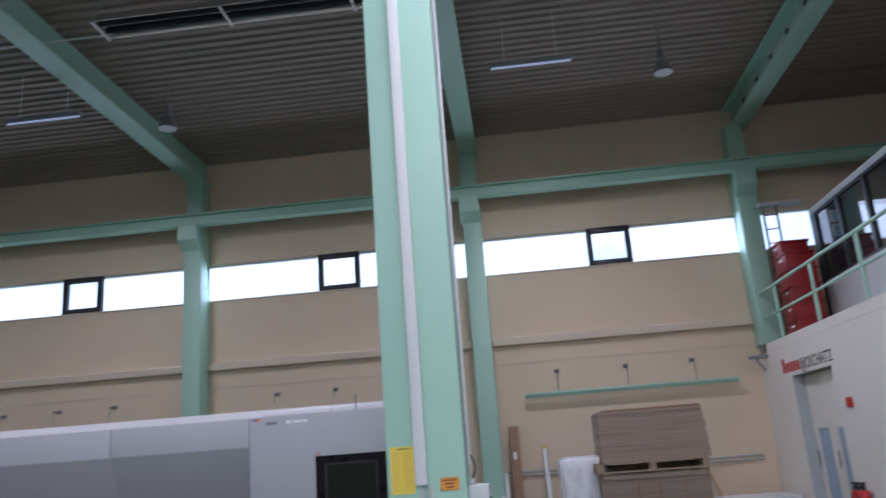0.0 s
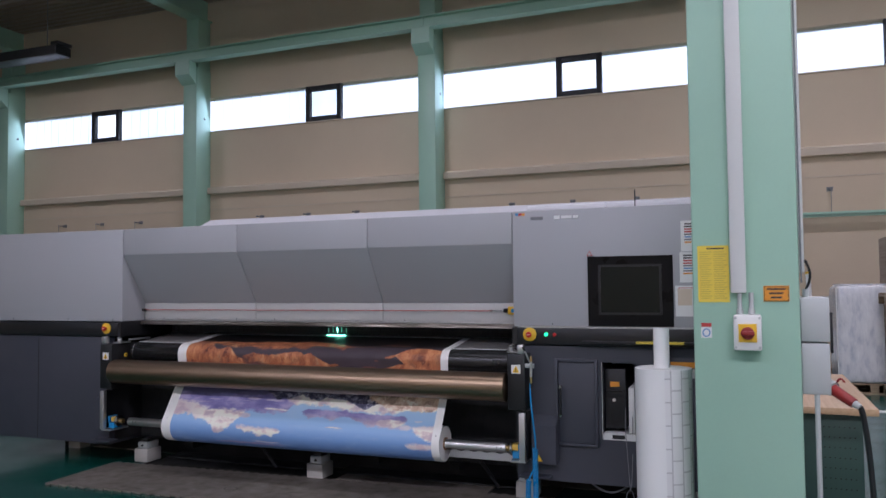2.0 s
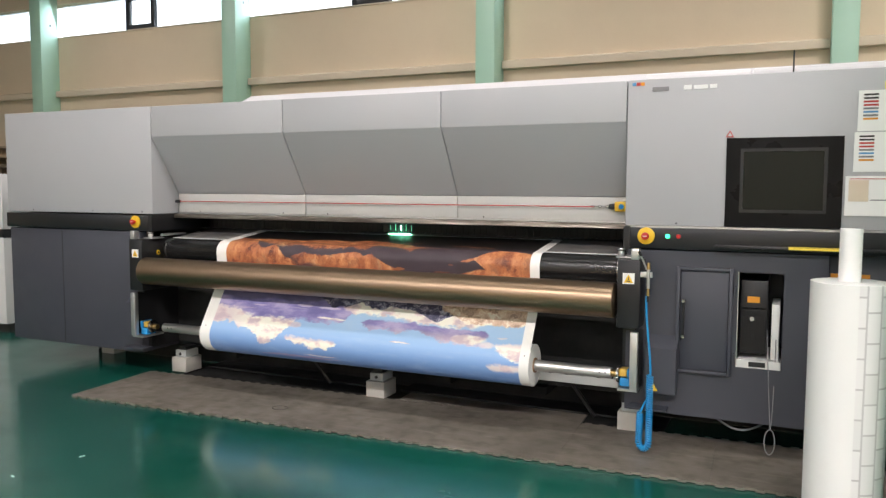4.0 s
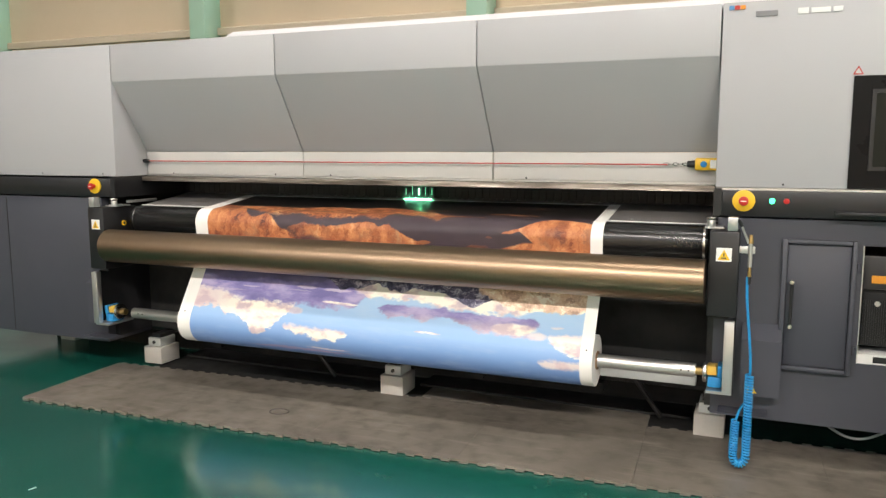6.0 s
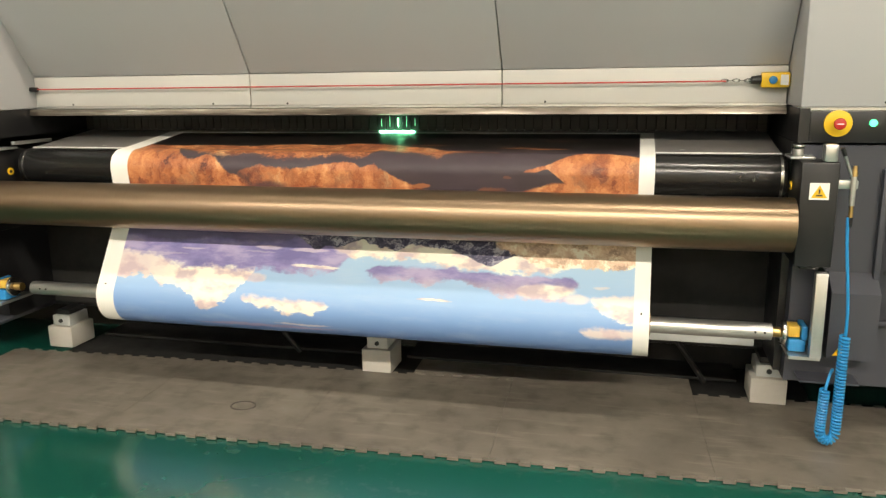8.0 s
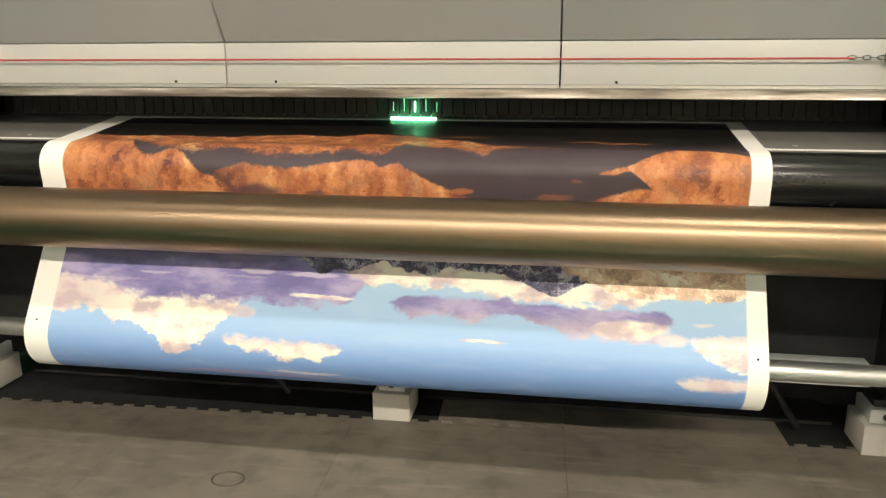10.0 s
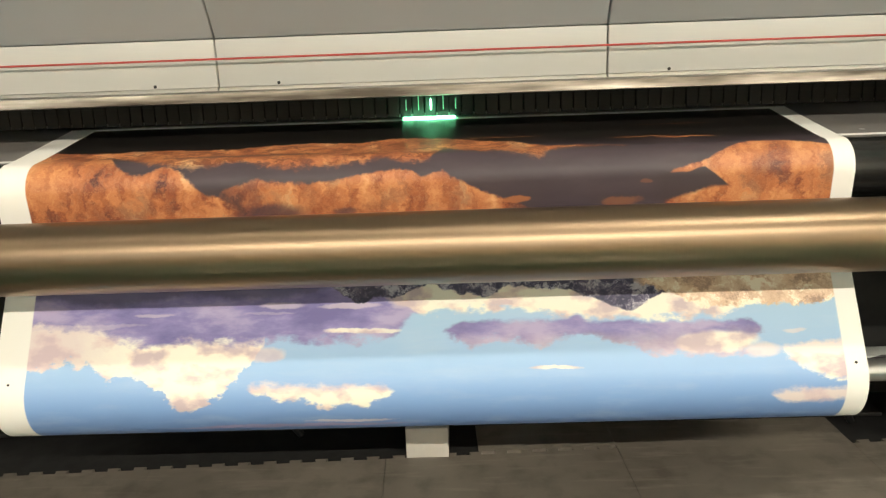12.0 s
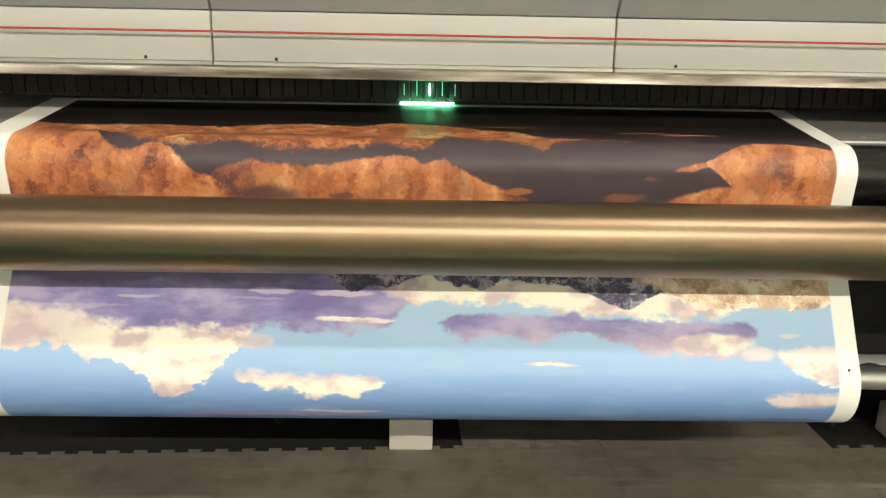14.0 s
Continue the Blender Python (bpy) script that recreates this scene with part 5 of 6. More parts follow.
power = thing("socket_box", (-0.11, 5.05, 0.95), "grey power distribution box with red plug and black cable", "power box")
part("upper_box", B(CX1 + 0.002, -0.052, 4.96, 5.22, 1.222, 1.43, bevel=0.008), M["grey_plastic"], power)
part("lower_box", B(CX1 + 0.002, -0.055, 4.96, 5.22, 0.975, 1.215, bevel=0.008), M["grey_plastic"], power)
part("lid_clip", B(-0.051, -0.040, 4.97, 5.0, 1.17, 1.36, bevel=0.003), M["black"], power)
part("socket_flange", R((-0.075, 5.03, 1.02), (-0.045, 4.995, 1.0), 0.035, 20), M["grey_plastic"], power)
plug = part("red_plug", R((-0.047, 4.997, 1.0), (0.035, 4.93, 0.945), 0.027, 20, r2=0.023, bevel=0.004), M["red_dark"], power, "red three-phase plug")
part("plug_flap", tube(bmesh.new(), [(-0.03 + 0.004 * i, 4.985 - 0.002 * i, 1.035 + 0.016 * math.sin(math.pi * i / 8)) for i in range(9)], 0.005, 6), M["red_dark"], plug)
part("plug_nut", R((0.035, 4.93, 0.945), (0.055, 4.914, 0.932), 0.018, 14, r2=0.013), M["grey_plastic"], plug)
part("plug_cable", tube(bmesh.new(), [(0.055 + 0.055 * math.sin(math.pi / 2 * i / 20), 4.914 + 0.02 * i / 20, 0.932 - 0.92 * (i / 20) ** 1.6) for i in range(21)], 0.013, 10), M["black"], plug, "thick black cable")
part("top_gland", R((-0.15, 5.0, 1.43), (-0.15, 5.0, 1.47), 0.014, 12), M["grey_plastic"], power)
part("feed_cable", tube(bmesh.new(), [(-0.15 + 0.022 * math.sin(math.pi * i / 12), 4.995, 1.465 + 0.012 * i) for i in range(13)], 0.006, 8), M["black"], power)
part("down_pipe", R((-0.115, 4.975, 0.0), (-0.115, 4.975, 0.974), 0.012, 12), M["grey_plastic"], power)

# ---- upright media roll ----
roll = thing("media_roll", (-0.835, 5.2, 0), "upright white media roll with a pale brick pattern and protruding core", "media roll")
bm = bmesh.new()
uv = bm.loops.layers.uv.new("wrap")
SEG, HGT, RAD = 48, 1.055, 0.146
white_bm = bmesh.new()
for target, a0, a1 in ((bm, -82, 120), (white_bm, 120, 278)):
    lay = uv if target is bm else None
    n_ = max(4, int((a1 - a0) / 6))
    prev = None
    for i in range(n_ + 1):
        a = radians(a0 + (a1 - a0) * i / n_)
        rr = RAD if target is bm else RAD + 0.002
        cur = (target.verts.new((-0.835 + rr * math.cos(a), 5.2 + rr * math.sin(a), 0.001)), target.verts.new((-0.835 + rr * math.cos(a), 5.2 + rr * math.sin(a), HGT)), a * RAD)
        if prev:
            f = target.faces.new((prev[0], cur[0], cur[1], prev[1]))
            if lay:
                for lp, c in zip(f.loops, ((prev[2], 0), (cur[2], 0), (cur[2], HGT), (prev[2], HGT))):
                    lp[lay].uv = c
        prev = cur
part("pattern_wrap", bm, M["brick_paper"], roll, "grey brick pattern side")
part("white_wrap", white_bm, M["paper"], roll, "plain white side")
part("body", R((-0.835, 5.2, 0.0015), (-0.835, 5.2, HGT - 0.001), RAD - 0.002, 48), M["paper"], roll)
part("core", R((-0.842, 5.2, HGT), (-0.842, 5.2, 1.265), 0.041, 28), M["paper"], roll, "white core tube")

# ---- work bench behind the column ----
bench = thing("work_bench", (0.0, 7.1, 0), "work bench with beech top and dark green perforated steel sides", "bench")
part("bench_top", B(-0.30, 0.30, 6.15, 8.0, 0.70, 0.742, bevel=0.003), M["bench_wood"], bench, "light wooden top")
part("front_panel", B(-0.28, 0.22, 6.22, 6.26, 0.02, 0.695, bevel=0.004), M["green_bench"], bench, "dark green perforated panel")
part("side_panel", B(0.18, 0.22, 6.265, 7.9, 0.02, 0.695, bevel=0.004), M["green_bench"], bench, "dark green panel")
part("rear_panel", B(-0.28, 0.22, 7.91, 7.95, 0.02, 0.695), M["green_bench"], bench)
hole = None
for i in range(8):
    for j in range(9):
        x, z = -0.02 + i * 0.028, 0.12 + j * 0.062
        if hole is None:
            h0 = part("punched_hole", R((x, 6.2195, z), (x, 6.2165, z), 0.004, 8), M["black_matte"], bench)
            hole = (x, z, h0)
        else:
            ob = new("punched_hole", hole[2].data)
            ob.parent, ob.location = bench, (x - hole[0], 0, z - hole[1])
            ORIGIN[ob.name] = ORIGIN[bench.name]
part("white_rest", B(0.302, 0.36, 6.20, 6.23, 0.715, 0.728, bevel=0.004), M["white_plastic"], bench, "white edge profile")

# ---- cabinets and pallets at the far left end ----
unit = thing("machine_cabinet", (-8.6, 7.3, 0), "white-grey machine cabinet with dark band and black plinth", "cabinet")
part("plinth", B(-9.6, -7.96, 6.78, 8.2, 0.0, 0.09), M["black"], unit)
part("lower_body", B(-9.65, -7.93, 6.73, 8.2, 0.092, 0.93, bevel=0.008), M["cabinet_white"], unit)
part("band", B(-9.65, -7.925, 6.725, 8.2, 0.932, 1.008), M["black"], unit)
part("upper_body", B(-9.65, -7.93, 6.73, 8.2, 1.01, 1.54, bevel=0.008), M["cabinet_white"], unit)
part("door_gap", B(-8.20, -8.192, 6.7285, 6.735, 0.11, 1.52), M["black"], unit)


def pallet(at, w=1.2, d=0.8):
    """A wooden pallet: top boards, blocks and runners."""
    x, y, z = at
    p = thing("wooden_pallet", at, "worn wooden transport pallet", "pallet", "wooden pallets")
    n_ = 6
    for i in range(n_):
        yy = y + (d - 0.11) * i / (n_ - 1)
        part("top_board", B(x, x + w, yy, yy + 0.11, z + 0.122, z + 0.144), M["pallet_wood"], p)
    for xx in (x, x + w / 2 - 0.05, x + w - 0.1):
        part("cross_board", B(xx, xx + 0.1, y, y + d, z + 0.1, z + 0.1215), M["pallet_wood"], p)
        for yy in (y, y + d / 2 - 0.05, y + d - 0.1):
            part("block", B(xx, xx + 0.1, yy, yy + 0.1, z + 0.0225, z + 0.0995), M["pallet_wood"], p)
    # added board that closes the see-through gaps so they look dark
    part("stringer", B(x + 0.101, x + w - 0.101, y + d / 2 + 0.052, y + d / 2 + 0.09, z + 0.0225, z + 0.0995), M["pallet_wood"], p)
    for yy in (y, y + d / 2 - 0.05, y + d - 0.1):
        part("runner", B(x, x + w, yy, yy + 0.1, z, z + 0.022), M["pallet_wood"], p)
    return p


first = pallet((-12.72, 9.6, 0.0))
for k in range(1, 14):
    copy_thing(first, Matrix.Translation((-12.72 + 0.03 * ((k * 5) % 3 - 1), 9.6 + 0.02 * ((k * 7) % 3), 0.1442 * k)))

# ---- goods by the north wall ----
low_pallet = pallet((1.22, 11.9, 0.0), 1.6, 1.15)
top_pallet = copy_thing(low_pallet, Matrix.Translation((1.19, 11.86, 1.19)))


def sheet_stack(name, x0, x1, y0, y1, z0, z1, lean, label):
    """A stack of cardboard sheets: thin packs with ragged edges."""
    st = thing(name, ((x0 + x1) / 2, (y0 + y1) / 2, z0), label, "cardboard stack")
    rr = random.Random(int(z0 * 100))
    count = int((z1 - z0) / 0.042)
    for i in range(count):
        k = i / count
        dx, dy = lean * k * k + rr.uniform(-0.006, 0.006), rr.uniform(-0.006, 0.006)
        za, zb = z0 + (z1 - z0) * i / count, z0 + (z1 - z0) * (i + 1) / count - 0.002
        part("sheet_pack", B(x0 + max(dx, 0) * 0.3, x1 + min(dx, 0) - 0.02 * k + rr.uniform(-0.004, 0.004), y0 + dy, y1 + dy, za, zb), M["cardboard"], st)
    return st


lower = sheet_stack("cardboard_stack", 1.25, 2.80, 11.95, 13.0, 0.146, 1.185, 0.0, "tall stack of brown cardboard sheets on a pallet")
upper = sheet_stack("cardboard_stack", 1.29, 2.84, 11.92, 12.95, 1.336, 2.06, -0.03, "stack of brown cardboard sheets on a second pallet, ragged side")
part("cover_sheet", B(1.38, 2.78, 11.95, 12.9, 2.061, 2.085), M["tape_brown"], upper, "dark cover sheet")
for x in (1.75, 2.05, 2.42):
    part("strap", B(x, x + 0.018, 11.925, 11.935, 0.16, 1.18), M["tape_brown"], lower, "packing strap")
part("edge_board", B(1.27, 2.78, 11.92, 11.935, 1.09, 1.187), M["cardboard"], lower)

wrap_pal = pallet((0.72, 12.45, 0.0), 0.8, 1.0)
wrapped = thing("wrapped_pallet_load", (1.1, 12.9, 0.146), "pallet load wrapped in milky stretch film", "wrapped load")
bm = B(0.70, 1.42, 12.42, 13.4, 0.147, 1.43, bevel=0.05, seg=3)
bmesh.ops.subdivide_edges(bm, edges=bm.edges[:], cuts=6, use_grid_fill=True)
for v in bm.verts:
    nv = noise.noise_vector(v.co * 5.0)
    v.co += Vector((nv.x, nv.y, nv.z if v.co.z > 0.3 else 0)) * 0.022
part("film_load", bm, M["film"], wrapped)
part("top_film", B(0.74, 1.38, 12.46, 13.36, 1.432, 1.45, bevel=0.006), M["film"], wrapped, "milky film over the top")
part("corner_board", B(0.69, 0.705, 12.41, 12.425, 0.2, 1.40), M["paper"], wrapped, "white edge board")

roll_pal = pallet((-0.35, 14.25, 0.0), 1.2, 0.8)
for i, (y, z, r) in enumerate(((14.42, 0.30, 0.15), (14.75, 0.30, 0.15), (14.58, 0.56, 0.15))):
    rl = thing("paper_roll", (0.2, y, z), "white paper roll lying on a pallet", "paper roll", "paper rolls on the pallet")
    part("roll", R((-0.45, y, z), (0.68 - 0.05 * i, y, z), r, 32, bevel=0.006), M["paper"], rl)
    part("core", R((0.68 - 0.05 * i, y, z), (0.69 - 0.05 * i, y, z), 0.05, 20), M["tape_brown"], rl)
bx = thing("long_carton", (0.03, 15.2, 0), "tall narrow brown carton leaning against the wall", "carton")
bm = B(-0.08, 0.10, 15.0, 15.14, 0.0, 2.06, bevel=0.006)
bmesh.ops.rotate(bm, cent=(0, 15.1, 0), matrix=Matrix.Rotation(radians(-7), 3, "X"), verts=bm.verts)
part("carton", bm, M["tape_brown"], bx)
bm = B(-0.03, 0.03, 14.996, 14.999, 1.45, 1.58)
bmesh.ops.rotate(bm, cent=(0, 15.1, 0), matrix=Matrix.Rotation(radians(-7), 3, "X"), verts=bm.verts)
part("label", bm, M["paper"], bx, "white label")
for x, h in ((-0.27, 1.57), (-0.18, 1.2), (0.58, 1.60)):
    tb = thing("upright_tube", (x, 15.0, 0), "white cardboard tube standing against the wall", "tube", "upright tubes")
    part("tube", R((x, 14.9, 0), (x - 0.02, 15.3, h), 0.04, 18), M["paper"], tb)
    if x > 0:
        part("end_cap", R((x - 0.0195, 15.3, h), (x - 0.021, 15.315, h + 0.035), 0.042, 18), M["yellow"], tb, "yellow end cap")
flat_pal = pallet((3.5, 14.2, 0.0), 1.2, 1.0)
flat = thing("sheet_pile", (4.1, 14.7, 0.146), "low pile of white board sheets on a pallet", "sheet pile")
for k in range(9):
    part("board", B(3.5 + 0.01 * (k % 3), 4.72, 14.2, 15.2, 0.147 + k * 0.045, 0.147 + k * 0.045 + 0.042), M["white_plastic"] if k > 5 else M["tape_brown"], flat)
st = thing("wooden_stick", (3.55, 15.3, 0), "wooden pole leaning against the wall", "pole")
part("pole", R((3.66, 15.1, 0.56), (3.50, 15.46, 1.16), 0.022, 12), M["bench_wood"], st)
for z in (1.14, 1.21):
    solid("wall_pipe", R((-0.2, WALL - 0.05, z), (OFFICE - 0.25, WALL - 0.05, z), 0.018, 12), M["grey_plastic"], "thin grey pipe running along the cream wall", "pipe", "wall pipes", "structure")

# hooks in the wall, green lamp rail on three of them
for bay0, bay1 in BAYS[1:5]:
    for k in range(3):
        if bay0 < -1:
            x = bay0 + (bay1 - bay0) * (0.26 + 0.22 * k)
        else:
            x = (0.956, 2.291, 3.565)[k]
        hk = thing("wall_hook", (x, WALL, 3.05), "small grey steel hook screwed into the wall", "hook", "wall hooks")
        part("plate", B(x - 0.05, x + 0.05, WALL - 0.02, WALL - 0.001, 3.02, 3.09), M["ink_grey"], hk)
        part("arm", R((x, WALL - 0.02, 3.05), (x, WALL - 0.22, 3.05), 0.014, 10), M["ink_grey"], hk)
        part("drop", R((x, WALL - 0.21, 3.05), (x, WALL - 0.21, 2.84 if bay0 < -1 else 2.65), 0.006, 8), M["ink_grey"], hk)
rail = thing("green_rail", (2.3, WALL - 0.21, 2.62), "green painted steel rail hanging from wall hooks", "rail")
bm = bmesh.new()
box(bm, 0.30, 4.33, WALL - 0.26, WALL - 0.16, 2.605, 2.65, bevel=0.004)
box(bm, 0.30, 4.33, WALL - 0.23, WALL - 0.19, 2.565, 2.604, bevel=0.004)
part("rail", bm, M["steel_green"], rail)

# ---- office block with gallery at the east side ----
D0, D1 = 12.25, 13.93
bm = bmesh.new()
for args in ((OFFICE, OFFICE + 0.25, SOUTH, D0, 0, 3.02), (OFFICE, OFFICE + 0.25, D1, WALL - 0.001, 0, 3.02), (OFFICE, OFFICE + 0.25, D0, D1, 2.5, 3.02)):
    box(bm, *args)
bmesh.ops.remove_doubles(bm, verts=bm.verts, dist=0.0005)
solid("wall_office", bm, M["white_wall"], "off-white painted wall of the office block", "wall", kind="structure", smooth=0)
solid("gallery_slab", B(OFFICE - 0.004, EAST, SOUTH, WALL - 0.52, 3.0215, 3.18), M["white_wall"], "off-white edge of the gallery slab", "slab", kind="structure")
solid("wall_passage", B(OFFICE + 1.6, OFFICE + 1.8, D0 - 1, D1 + 1.5, 0, 3.02), M["white_wall"], "white wall behind the doorway", "wall", kind="structure")
door = thing("swing_door", (OFFICE + 0.2, 13.1, 0), "pale grey swing door with tall panes coloured as if lit from behind", "door", kind="structure")
for a, b in ((D0 + 0.02, 13.085), (13.095, D1 - 0.02)):
    bm = bmesh.new()
    for args in ((OFFICE + 0.17, OFFICE + 0.21, a, a + 0.16, 0.01, 2.48), (OFFICE + 0.17, OFFICE + 0.21, b - 0.16, b, 0.01, 2.48), (OFFICE + 0.17, OFFICE + 0.21, a + 0.16, b - 0.16, 0.01, 0.3), (OFFICE + 0.17, OFFICE + 0.21, a + 0.16, b - 0.16, 1.6, 2.48)):
        box(bm, *args)
    lf = part("leaf", bm, M["white_wall"], door, "pale grey door leaf", smooth=0)
    part("pane", B(OFFICE + 0.185, OFFICE + 0.193, a + 0.162, b - 0.162, 0.302, 1.598), M["pane_bright"], lf, "opaque bluish pane coloured as if lit from behind")
    part("handle", R((OFFICE + 0.15, b - 0.08, 1.0), (OFFICE + 0.15, b - 0.08, 1.25), 0.012, 12), M["ink_grey"], lf, "grey handle")
solid("door_lining", B(OFFICE - 0.012, OFFICE + 0.17, D1 - 0.03, D1 - 0.001, 0, 2.49), M["grey_plastic"], "grey door lining", "trim", kind="structure")
lettering = thing("wall_lettering", (OFFICE, 13.3, 2.6), "red and dark lettering on the white wall above the door", "lettering")
y = 14.38
for k in range(5):
    part("red_shape", B(OFFICE - 0.006, OFFICE - 0.001, y - 0.16, y - 0.02, 2.57, 2.57 + (0.24 if k == 0 else 0.16)), M["ink_red"], lettering, "red brand shape")
    y -= 0.175
txt = bpy.data.curves.new("letters", "FONT")
txt.body, txt.size, txt.extrude = "@OSCHATZ", 0.28, 0.002
word = new("letters", txt)
word.rotation_euler = (radians(90), 0, radians(-90))
bpy.context.view_layer.update()
word_mesh = bpy.data.meshes.new_from_object(word.evaluated_get(bpy.context.evaluated_depsgraph_get()))
bpy.data.objects.remove(word)
word_mesh.materials.clear()
word_mesh.materials.append(M["ink_dark"])
wide = max(v.co.x for v in word_mesh.vertices)
word_mesh.transform(Matrix.Translation((-0.004, 0.18, -0.04)) @ Euler((radians(90), 0, radians(-90))).to_matrix().to_4x4() @ Matrix.Diagonal((1.36 / wide, 0.9, 1, 1)))
letters = new("letters", word_mesh)
letters.parent = lettering
tagged(letters, "dark lettering")
for y in (11.93, 11.72):
    ext = thing("fire_extinguisher", (OFFICE - 0.1, y, 0.25), "red fire extinguisher with black hose on the white wall", "extinguisher", "fire extinguishers")
    part("bottle", R((OFFICE - 0.10, y, 0.28), (OFFICE - 0.10, y, 0.74), 0.075, 24, bevel=0.02), M["red"], ext)
    part("neck", R((OFFICE - 0.10, y, 0.74), (OFFICE - 0.10, y, 0.82), 0.03, 16), M["black"], ext)
    part("lever", B(OFFICE - 0.17, OFFICE - 0.07, y - 0.012, y + 0.012, 0.82, 0.845), M["black"], ext)
    part("hose", tube(bmesh.new(), [(OFFICE - 0.12 - 0.06 * math.sin(math.pi * i / 12), y + 0.03, 0.80 - 0.35 * i / 12) for i in range(13)], 0.01, 8), M["black"], ext)
    part("bracket", B(OFFICE - 0.026, OFFICE - 0.001, y - 0.05, y + 0.05, 0.3, 0.7), M["ink_grey"], ext)
alarm = thing("fire_alarm_box", (OFFICE, 11.79, 1.9), "small red alarm box on the white wall", "alarm")
part("case", B(OFFICE - 0.05, OFFICE - 0.001, 11.73, 11.85, 1.86, 2.0, bevel=0.006), M["red"], alarm)
bracket = thing("wall_bracket", (OFFICE - 0.2, WALL, 2.98), "dark steel bracket in the corner of the walls", "bracket")
part("arm", B(OFFICE - 0.32, OFFICE - 0.002, WALL - 0.55, WALL - 0.40, 2.93, 2.99, bevel=0.01), M["ink_grey"], bracket)
part("post", R((OFFICE - 0.08, WALL - 0.45, 2.99), (OFFICE - 0.08, WALL - 0.45, 3.2), 0.02, 10), M["ink_grey"], bracket)
part("stay", R((OFFICE - 0.06, WALL - 0.46, 2.7), (OFFICE - 0.2, WALL - 0.46, 2.93), 0.02, 10), M["ink_grey"], bracket)

railing = thing("gallery_railing", (OFFICE + 0.06, 12, 3.18), "pale green tubular steel railing of the gallery", "railing")
for y in (14.2, 12.45, 10.7, 8.95, 7.2, 5.5):
    part("post", R((OFFICE + 0.06, y, 3.18), (OFFICE + 0.06, y, 4.14), 0.03, 14), M["steel_green"], railing)
part("top_rail", R((OFFICE + 0.06, 15.04, 4.14), (OFFICE + 0.06, 2.0, 4.14), 0.028, 14), M["steel_green"], railing)
part("knee_rail", R((OFFICE + 0.06, 15.04, 3.66), (OFFICE + 0.06, 2.0, 3.66), 0.024, 14), M["steel_green"], railing)

OX = 5.9
office = thing("gallery_office", (OX, 10, 3.18), "gallery office front with dark tinted windows", "office front", kind="structure")
part("parapet", B(OX, OX + 0.15, -1.0, 14.45, 3.181, 4.16), M["cabinet_white"], office, "grey panel below the windows")
part("head_band", B(OX - 0.02, OX + 0.15, -1.0, 14.47, 5.44, 5.515), M["grey_plastic"], office, "grey head band")
part("end_wall", B(OX, EAST, 14.452, 14.6, 3.181, 5.515), M["frame_dark"], office)
part("roof", B(OX, EAST, -1.0, 14.6, 5.517, 5.56), M["cabinet_white"], office)
y = 14.45
while y > 2:
    part("mullion", B(OX - 0.01, OX + 0.1, y - 0.09, y, 4.162, 5.438), M["frame_dark"], office, "dark mullion")
    part("glass", B(OX + 0.03, OX + 0.045, y - 1.05, y - 0.092, 4.2, 5.40), M["office_glass"], office, "dark reflecting glass")
    part("frame_rail", B(OX - 0.005, OX + 0.1, y - 1.05, y - 0.092, 4.162, 4.2), M["frame_dark"], office)
    part("frame_rail", B(OX - 0.005, OX + 0.1, y - 1.05, y - 0.092, 5.4, 5.438), M["frame_dark"], office)
    y -= 1.05

z = 3.181
for k, (dy, hgt) in enumerate(((0, 0.30), (0.01, 0.30), (-0.01, 0.30), (0.0, 0.30), (0.02, 0.30), (0.16, 0.24))):
    cr = thing("plastic_crate", (5.35, 14.3, z), "red plastic stacking crate with grip holes", "crate", "stack of red crates")
    y0, y1 = 14.0 + dy, 14.62 + dy - (0.18 if k == 5 else 0)
    part("body", B(5.12, 5.62, y0 + 0.02, y1 - 0.02, z, z + hgt - 0.045, bevel=0.01), M["crate_red"], cr)
    part("rim", B(5.10, 5.64, y0, y1, z + hgt - 0.0445, z + hgt - 0.002, bevel=0.006), M["crate_red"], cr)
    part("grip", B(5.113, 5.1195, y0 + 0.2, y0 + 0.34, z + hgt * 0.55, z + hgt * 0.68), M["paper"], cr, "pale label")
    z += hgt
lad = thing("wall_ladder", (5.33, WALL - 0.6, 3.2), "rusty steel ladder fixed beside the column", "ladder")
for x in (5.21, 5.46):
    part("stile", R((x, WALL - 0.6, 3.182), (x, WALL - 0.6, 5.8), 0.022, 12), M["rust"], lad)
for k in range(9):
    part("rung", R((5.21, WALL - 0.6, 3.4 + 0.28 * k), (5.46, WALL - 0.6, 3.4 + 0.28 * k), 0.014, 10), M["crate_red"], lad)
part("top_plate", B(5.10, 5.95, WALL - 0.75, WALL - 0.52, 5.80, 5.86), M["grey_plastic"], lad)

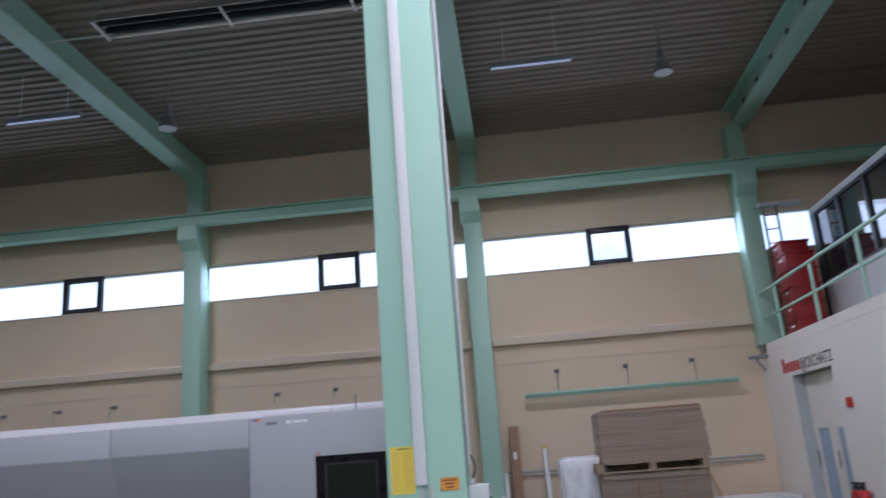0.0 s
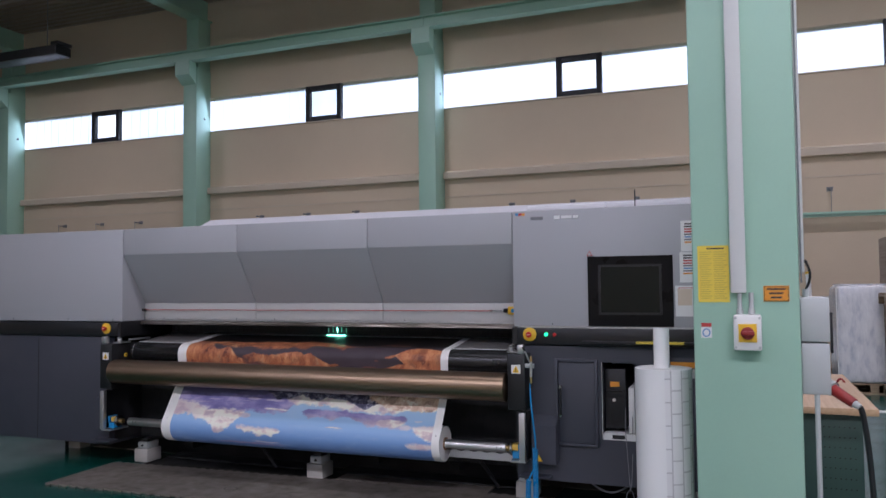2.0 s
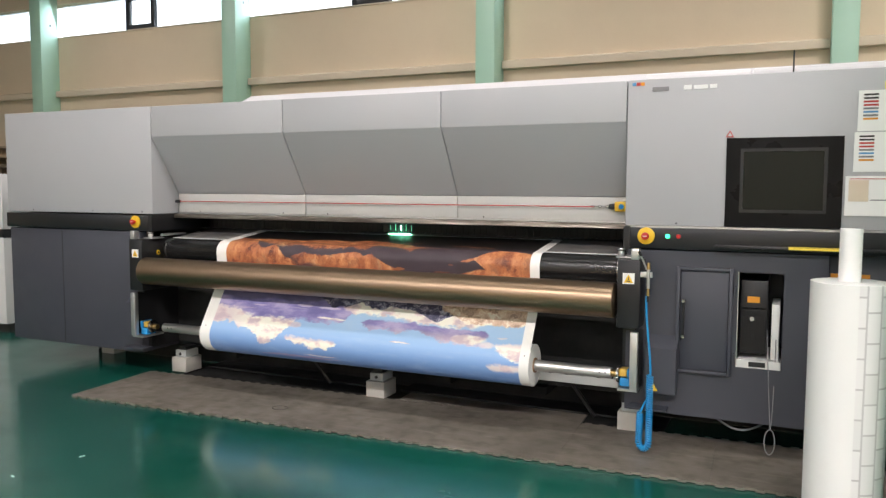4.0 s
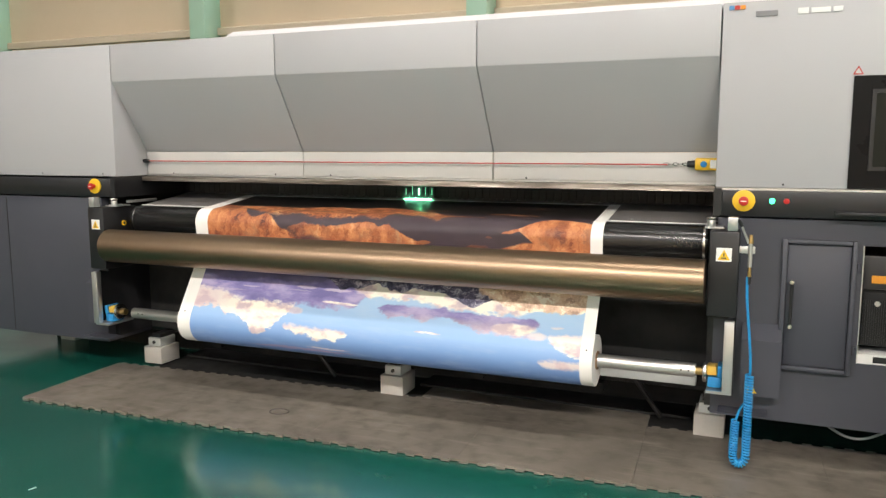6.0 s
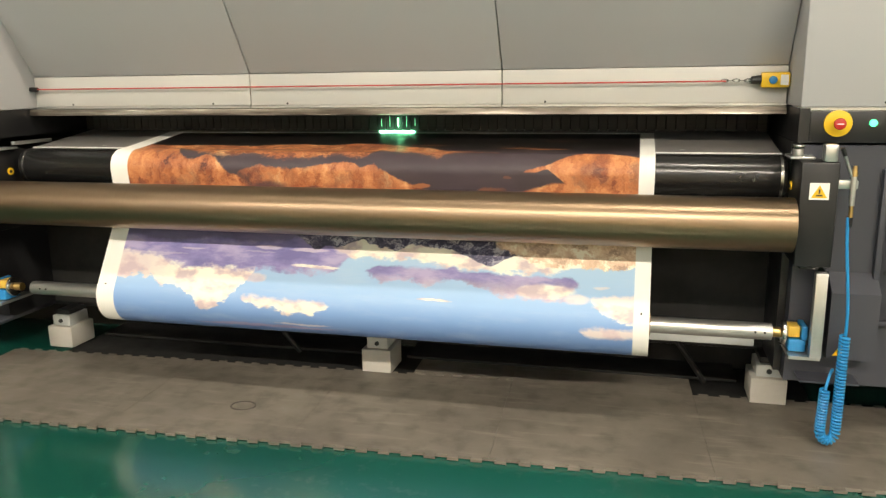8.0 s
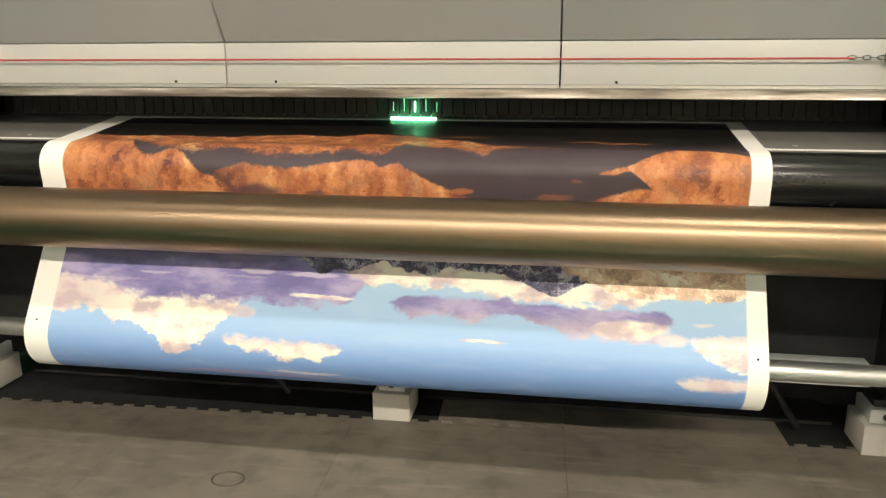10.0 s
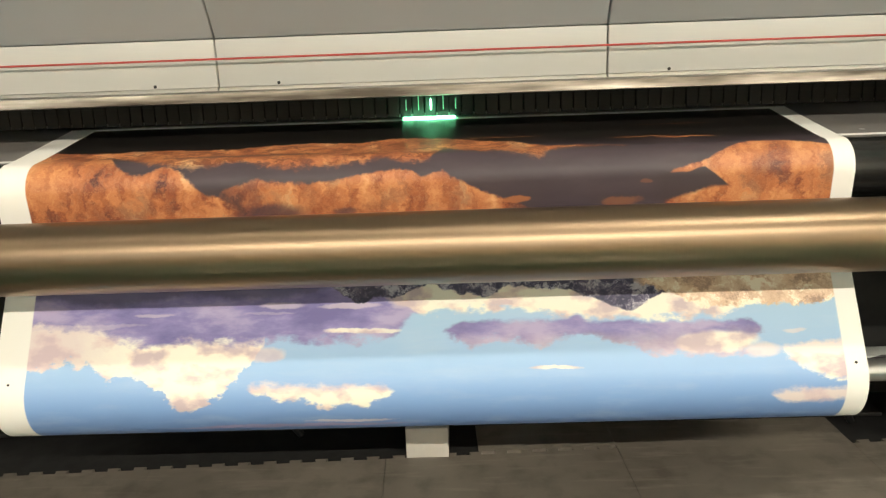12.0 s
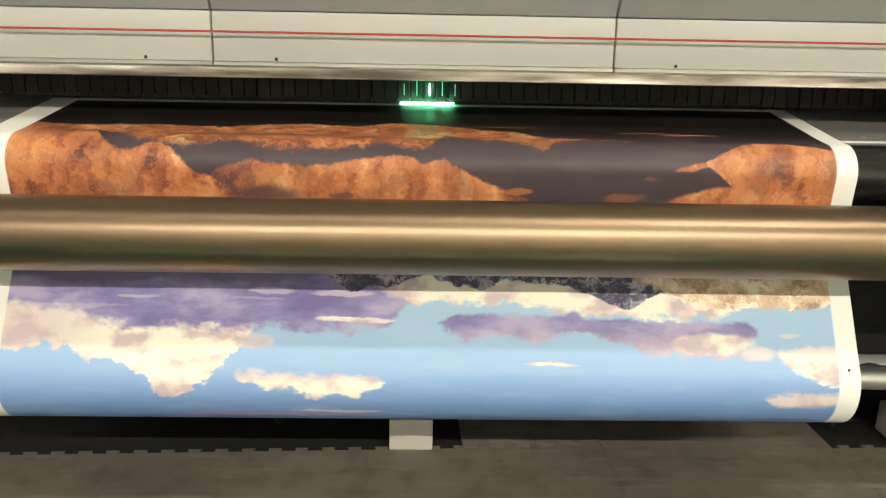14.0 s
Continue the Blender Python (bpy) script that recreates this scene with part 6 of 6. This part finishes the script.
# ---- lamps and heater under the roof ----
for x in (-13.5, -9.4, -5.25, 2.96, 7.1):
    hb = thing("high_bay_lamp", (x, 11.65, 7.2), "bell-shaped high bay lamp, switched off, hanging from the roof", "lamp", "high bay lamps")
    part("cord", R((x, 11.65, 7.66), (x, 11.65, ROOF + 0.02), 0.012, 8), M["ink_grey"], hb)
    part("gear_housing", R((x, 11.65, 7.50), (x, 11.65, 7.66), 0.065, 24, r2=0.055, bevel=0.01), M["ink_grey"], hb, "dark gear housing")
    bm = bmesh.new()
    prof = [(0.06, 7.50), (0.09, 7.45), (0.125, 7.37), (0.15, 7.26), (0.155, 7.24)]
    rings = [[bm.verts.new((x + r * math.cos(2 * math.pi * k / 32), 11.65 + r * math.sin(2 * math.pi * k / 32), z)) for k in range(32)] for r, z in prof]
    for p, q in zip(rings, rings[1:]):
        for k in range(32):
            bm.faces.new((p[k], p[(k + 1) % 32], q[(k + 1) % 32], q[k]))
    sh = part("shade", bm, M["ink_grey"], hb, "dark grey bell shade")
    md = sh.modifiers.new("thick", "SOLIDIFY")
    md.thickness = 0.006
    part("lens", R((x, 11.65, 7.245), (x, 11.65, 7.25), 0.145, 32), M["grey_plastic"], hb, "grey glass lens")
for x in (-15.0, -7.05, 0.85):
    tl = thing("tube_luminaire", (x, 11.0, 7.3), "hanging fluorescent luminaire with a bluish lit tube", "lamp", "tube luminaires")
    part("housing", B(x - 0.64, x + 0.64, 10.93, 11.07, 7.34, 7.40, bevel=0.008), M["ink_grey"], tl, "dark housing")
    part("tube", R((x - 0.61, 11.0, 7.32), (x + 0.61, 11.0, 7.32), 0.016, 12), M["tube_lit"], tl, "lit tube")
    for dx in (-0.4, 0.4):
        part("wire", R((x + dx, 11.0, 7.40), (x + dx, 11.0, ROOF + 0.02), 0.004, 6), M["white_plastic"], tl)
# housings for the unseen rows; the one at y 3.6 is only assumed
for x in (-9.0, -3.4, 2.2):
    for yy in (-3.6, 3.6):
        tl = thing("ceiling_luminaire", (x, yy, 7.25), "long fluorescent ceiling luminaire, lit, assumed out of view", "lamp", "ceiling luminaires")
        part("housing", B(x - 2.65, x + 2.65, yy - 0.13, yy + 0.13, 7.22, 7.30, bevel=0.008), M["white_plastic"], tl)
        for dx in (-2.2, 2.2):
            part("wire", R((x + dx, yy, 7.30), (x + dx, yy, ROOF + 0.02), 0.004, 6), M["white_plastic"], tl)
heat = thing("radiant_heater", (-2.5, 8.93, 7.45), "long dark radiant tube heater with bright reflector hanging under the roof", "heater")
bm = bmesh.new()
prism(bm, [(8.70, 7.46), (8.76, 7.60), (9.10, 7.60), (9.16, 7.46), (9.145, 7.46), (9.09, 7.585), (8.77, 7.585), (8.715, 7.46)], "x", -4.95, 0.2)
part("reflector", bm, M["alu"], heat, "bright sheet-metal reflector")
for yy in (8.84, 9.02):
    part("burner_tube", R((-4.9, yy, 7.51), (0.15, yy, 7.51), 0.045, 16), M["black_matte"], heat, "dark burner tube")
for x in (-4.93, -3.2, -1.5, 0.15):
    part("cross_bar", B(x - 0.02, x + 0.02, 8.69, 9.17, 7.435, 7.455), M["alu"], heat)
    part("hanger", R((x, 8.93, 7.60), (x, 8.93, ROOF + 0.02), 0.008, 8), M["alu"], heat)
burner = part("burner_box", B(0.21, 0.55, 8.78, 9.08, 7.45, 7.68, bevel=0.01), M["grey_plastic"], heat, "grey burner box")
for dx in (0.28, 0.40):
    part("gas_valve", R((dx, 8.85, 7.20), (dx, 8.85, 7.45), 0.03, 14), M["alu"], burner)
dark = thing("dark_radiant_heater", (-17, 14.0, 6.8), "dark radiant heater box hanging near the wall girder", "heater")
part("case", B(-19.2, -14.8, 13.78, 14.22, 6.80, 7.02, bevel=0.02), M["black"], dark)
part("end_box", B(-14.98, -14.75, 13.80, 14.20, 7.022, 7.10, bevel=0.01), M["black"], dark)
for x in (-18.6, -15.3):
    part("hanger", R((x, 14.0, 7.02), (x, 14.0, ROOF + 0.02), 0.01, 8), M["ink_grey"], dark)
pipe = thing("roof_pipe", (-2, 9.45, 7.7), "thin pale pipe along the roof", "pipe", kind="structure")
part("pipe", R((-20, 9.45, 7.72), (4.9, 9.45, 7.72), 0.014, 10), M["white_plastic"], pipe)
tray = thing("girder_cable_tray", (4.9, 11, 7.8), "pale cable strip with dark clips along the girder", "cable strip", kind="structure")
part("strip", B(5.06, 5.12, 4.0, 14.9, 7.80, 7.86), M["white_plastic"], tray)
for k in range(12):
    part("clip", B(5.045, 5.13, 5.0 + 0.85 * k, 5.12 + 0.85 * k, 7.78, 7.88), M["black"], tray)

# ---- outside ----
sky_card = Nodes("bright_overcast_distance")
sky_card.b.inputs["Base Color"].default_value = (0, 0, 0, 1)
tree = sky_card.span(sky_card.noise(0.13, 6), 0.45, 0.58)
low = sky_card.span(sky_card.add("ShaderNodeSeparateXYZ", Vector=sky_card.coords()).outputs[2], 12.0, 26.0, 1.0, 0.0)
sky_card.set(Emission_Color=sky_card.mix(sky_card.math("MULTIPLY", tree, low), (0.94, 0.98, 1.0), (0.62, 0.76, 0.78)), Emission_Strength=3.2, Roughness=1.0)
solid("backdrop", B(-90, 70, 44, 44.2, -0.1, 40), sky_card.m, "bright overcast sky with pale trees outside", "backdrop", kind="structure")
solid("ground", B(-200, 200, WALL + 0.31, 260, -0.3, -0.1), painted("grass_ground", (0.10, 0.15, 0.06), 0.9, 0.3, 2, 0), "green lawn outside the hall", "ground", kind="structure")
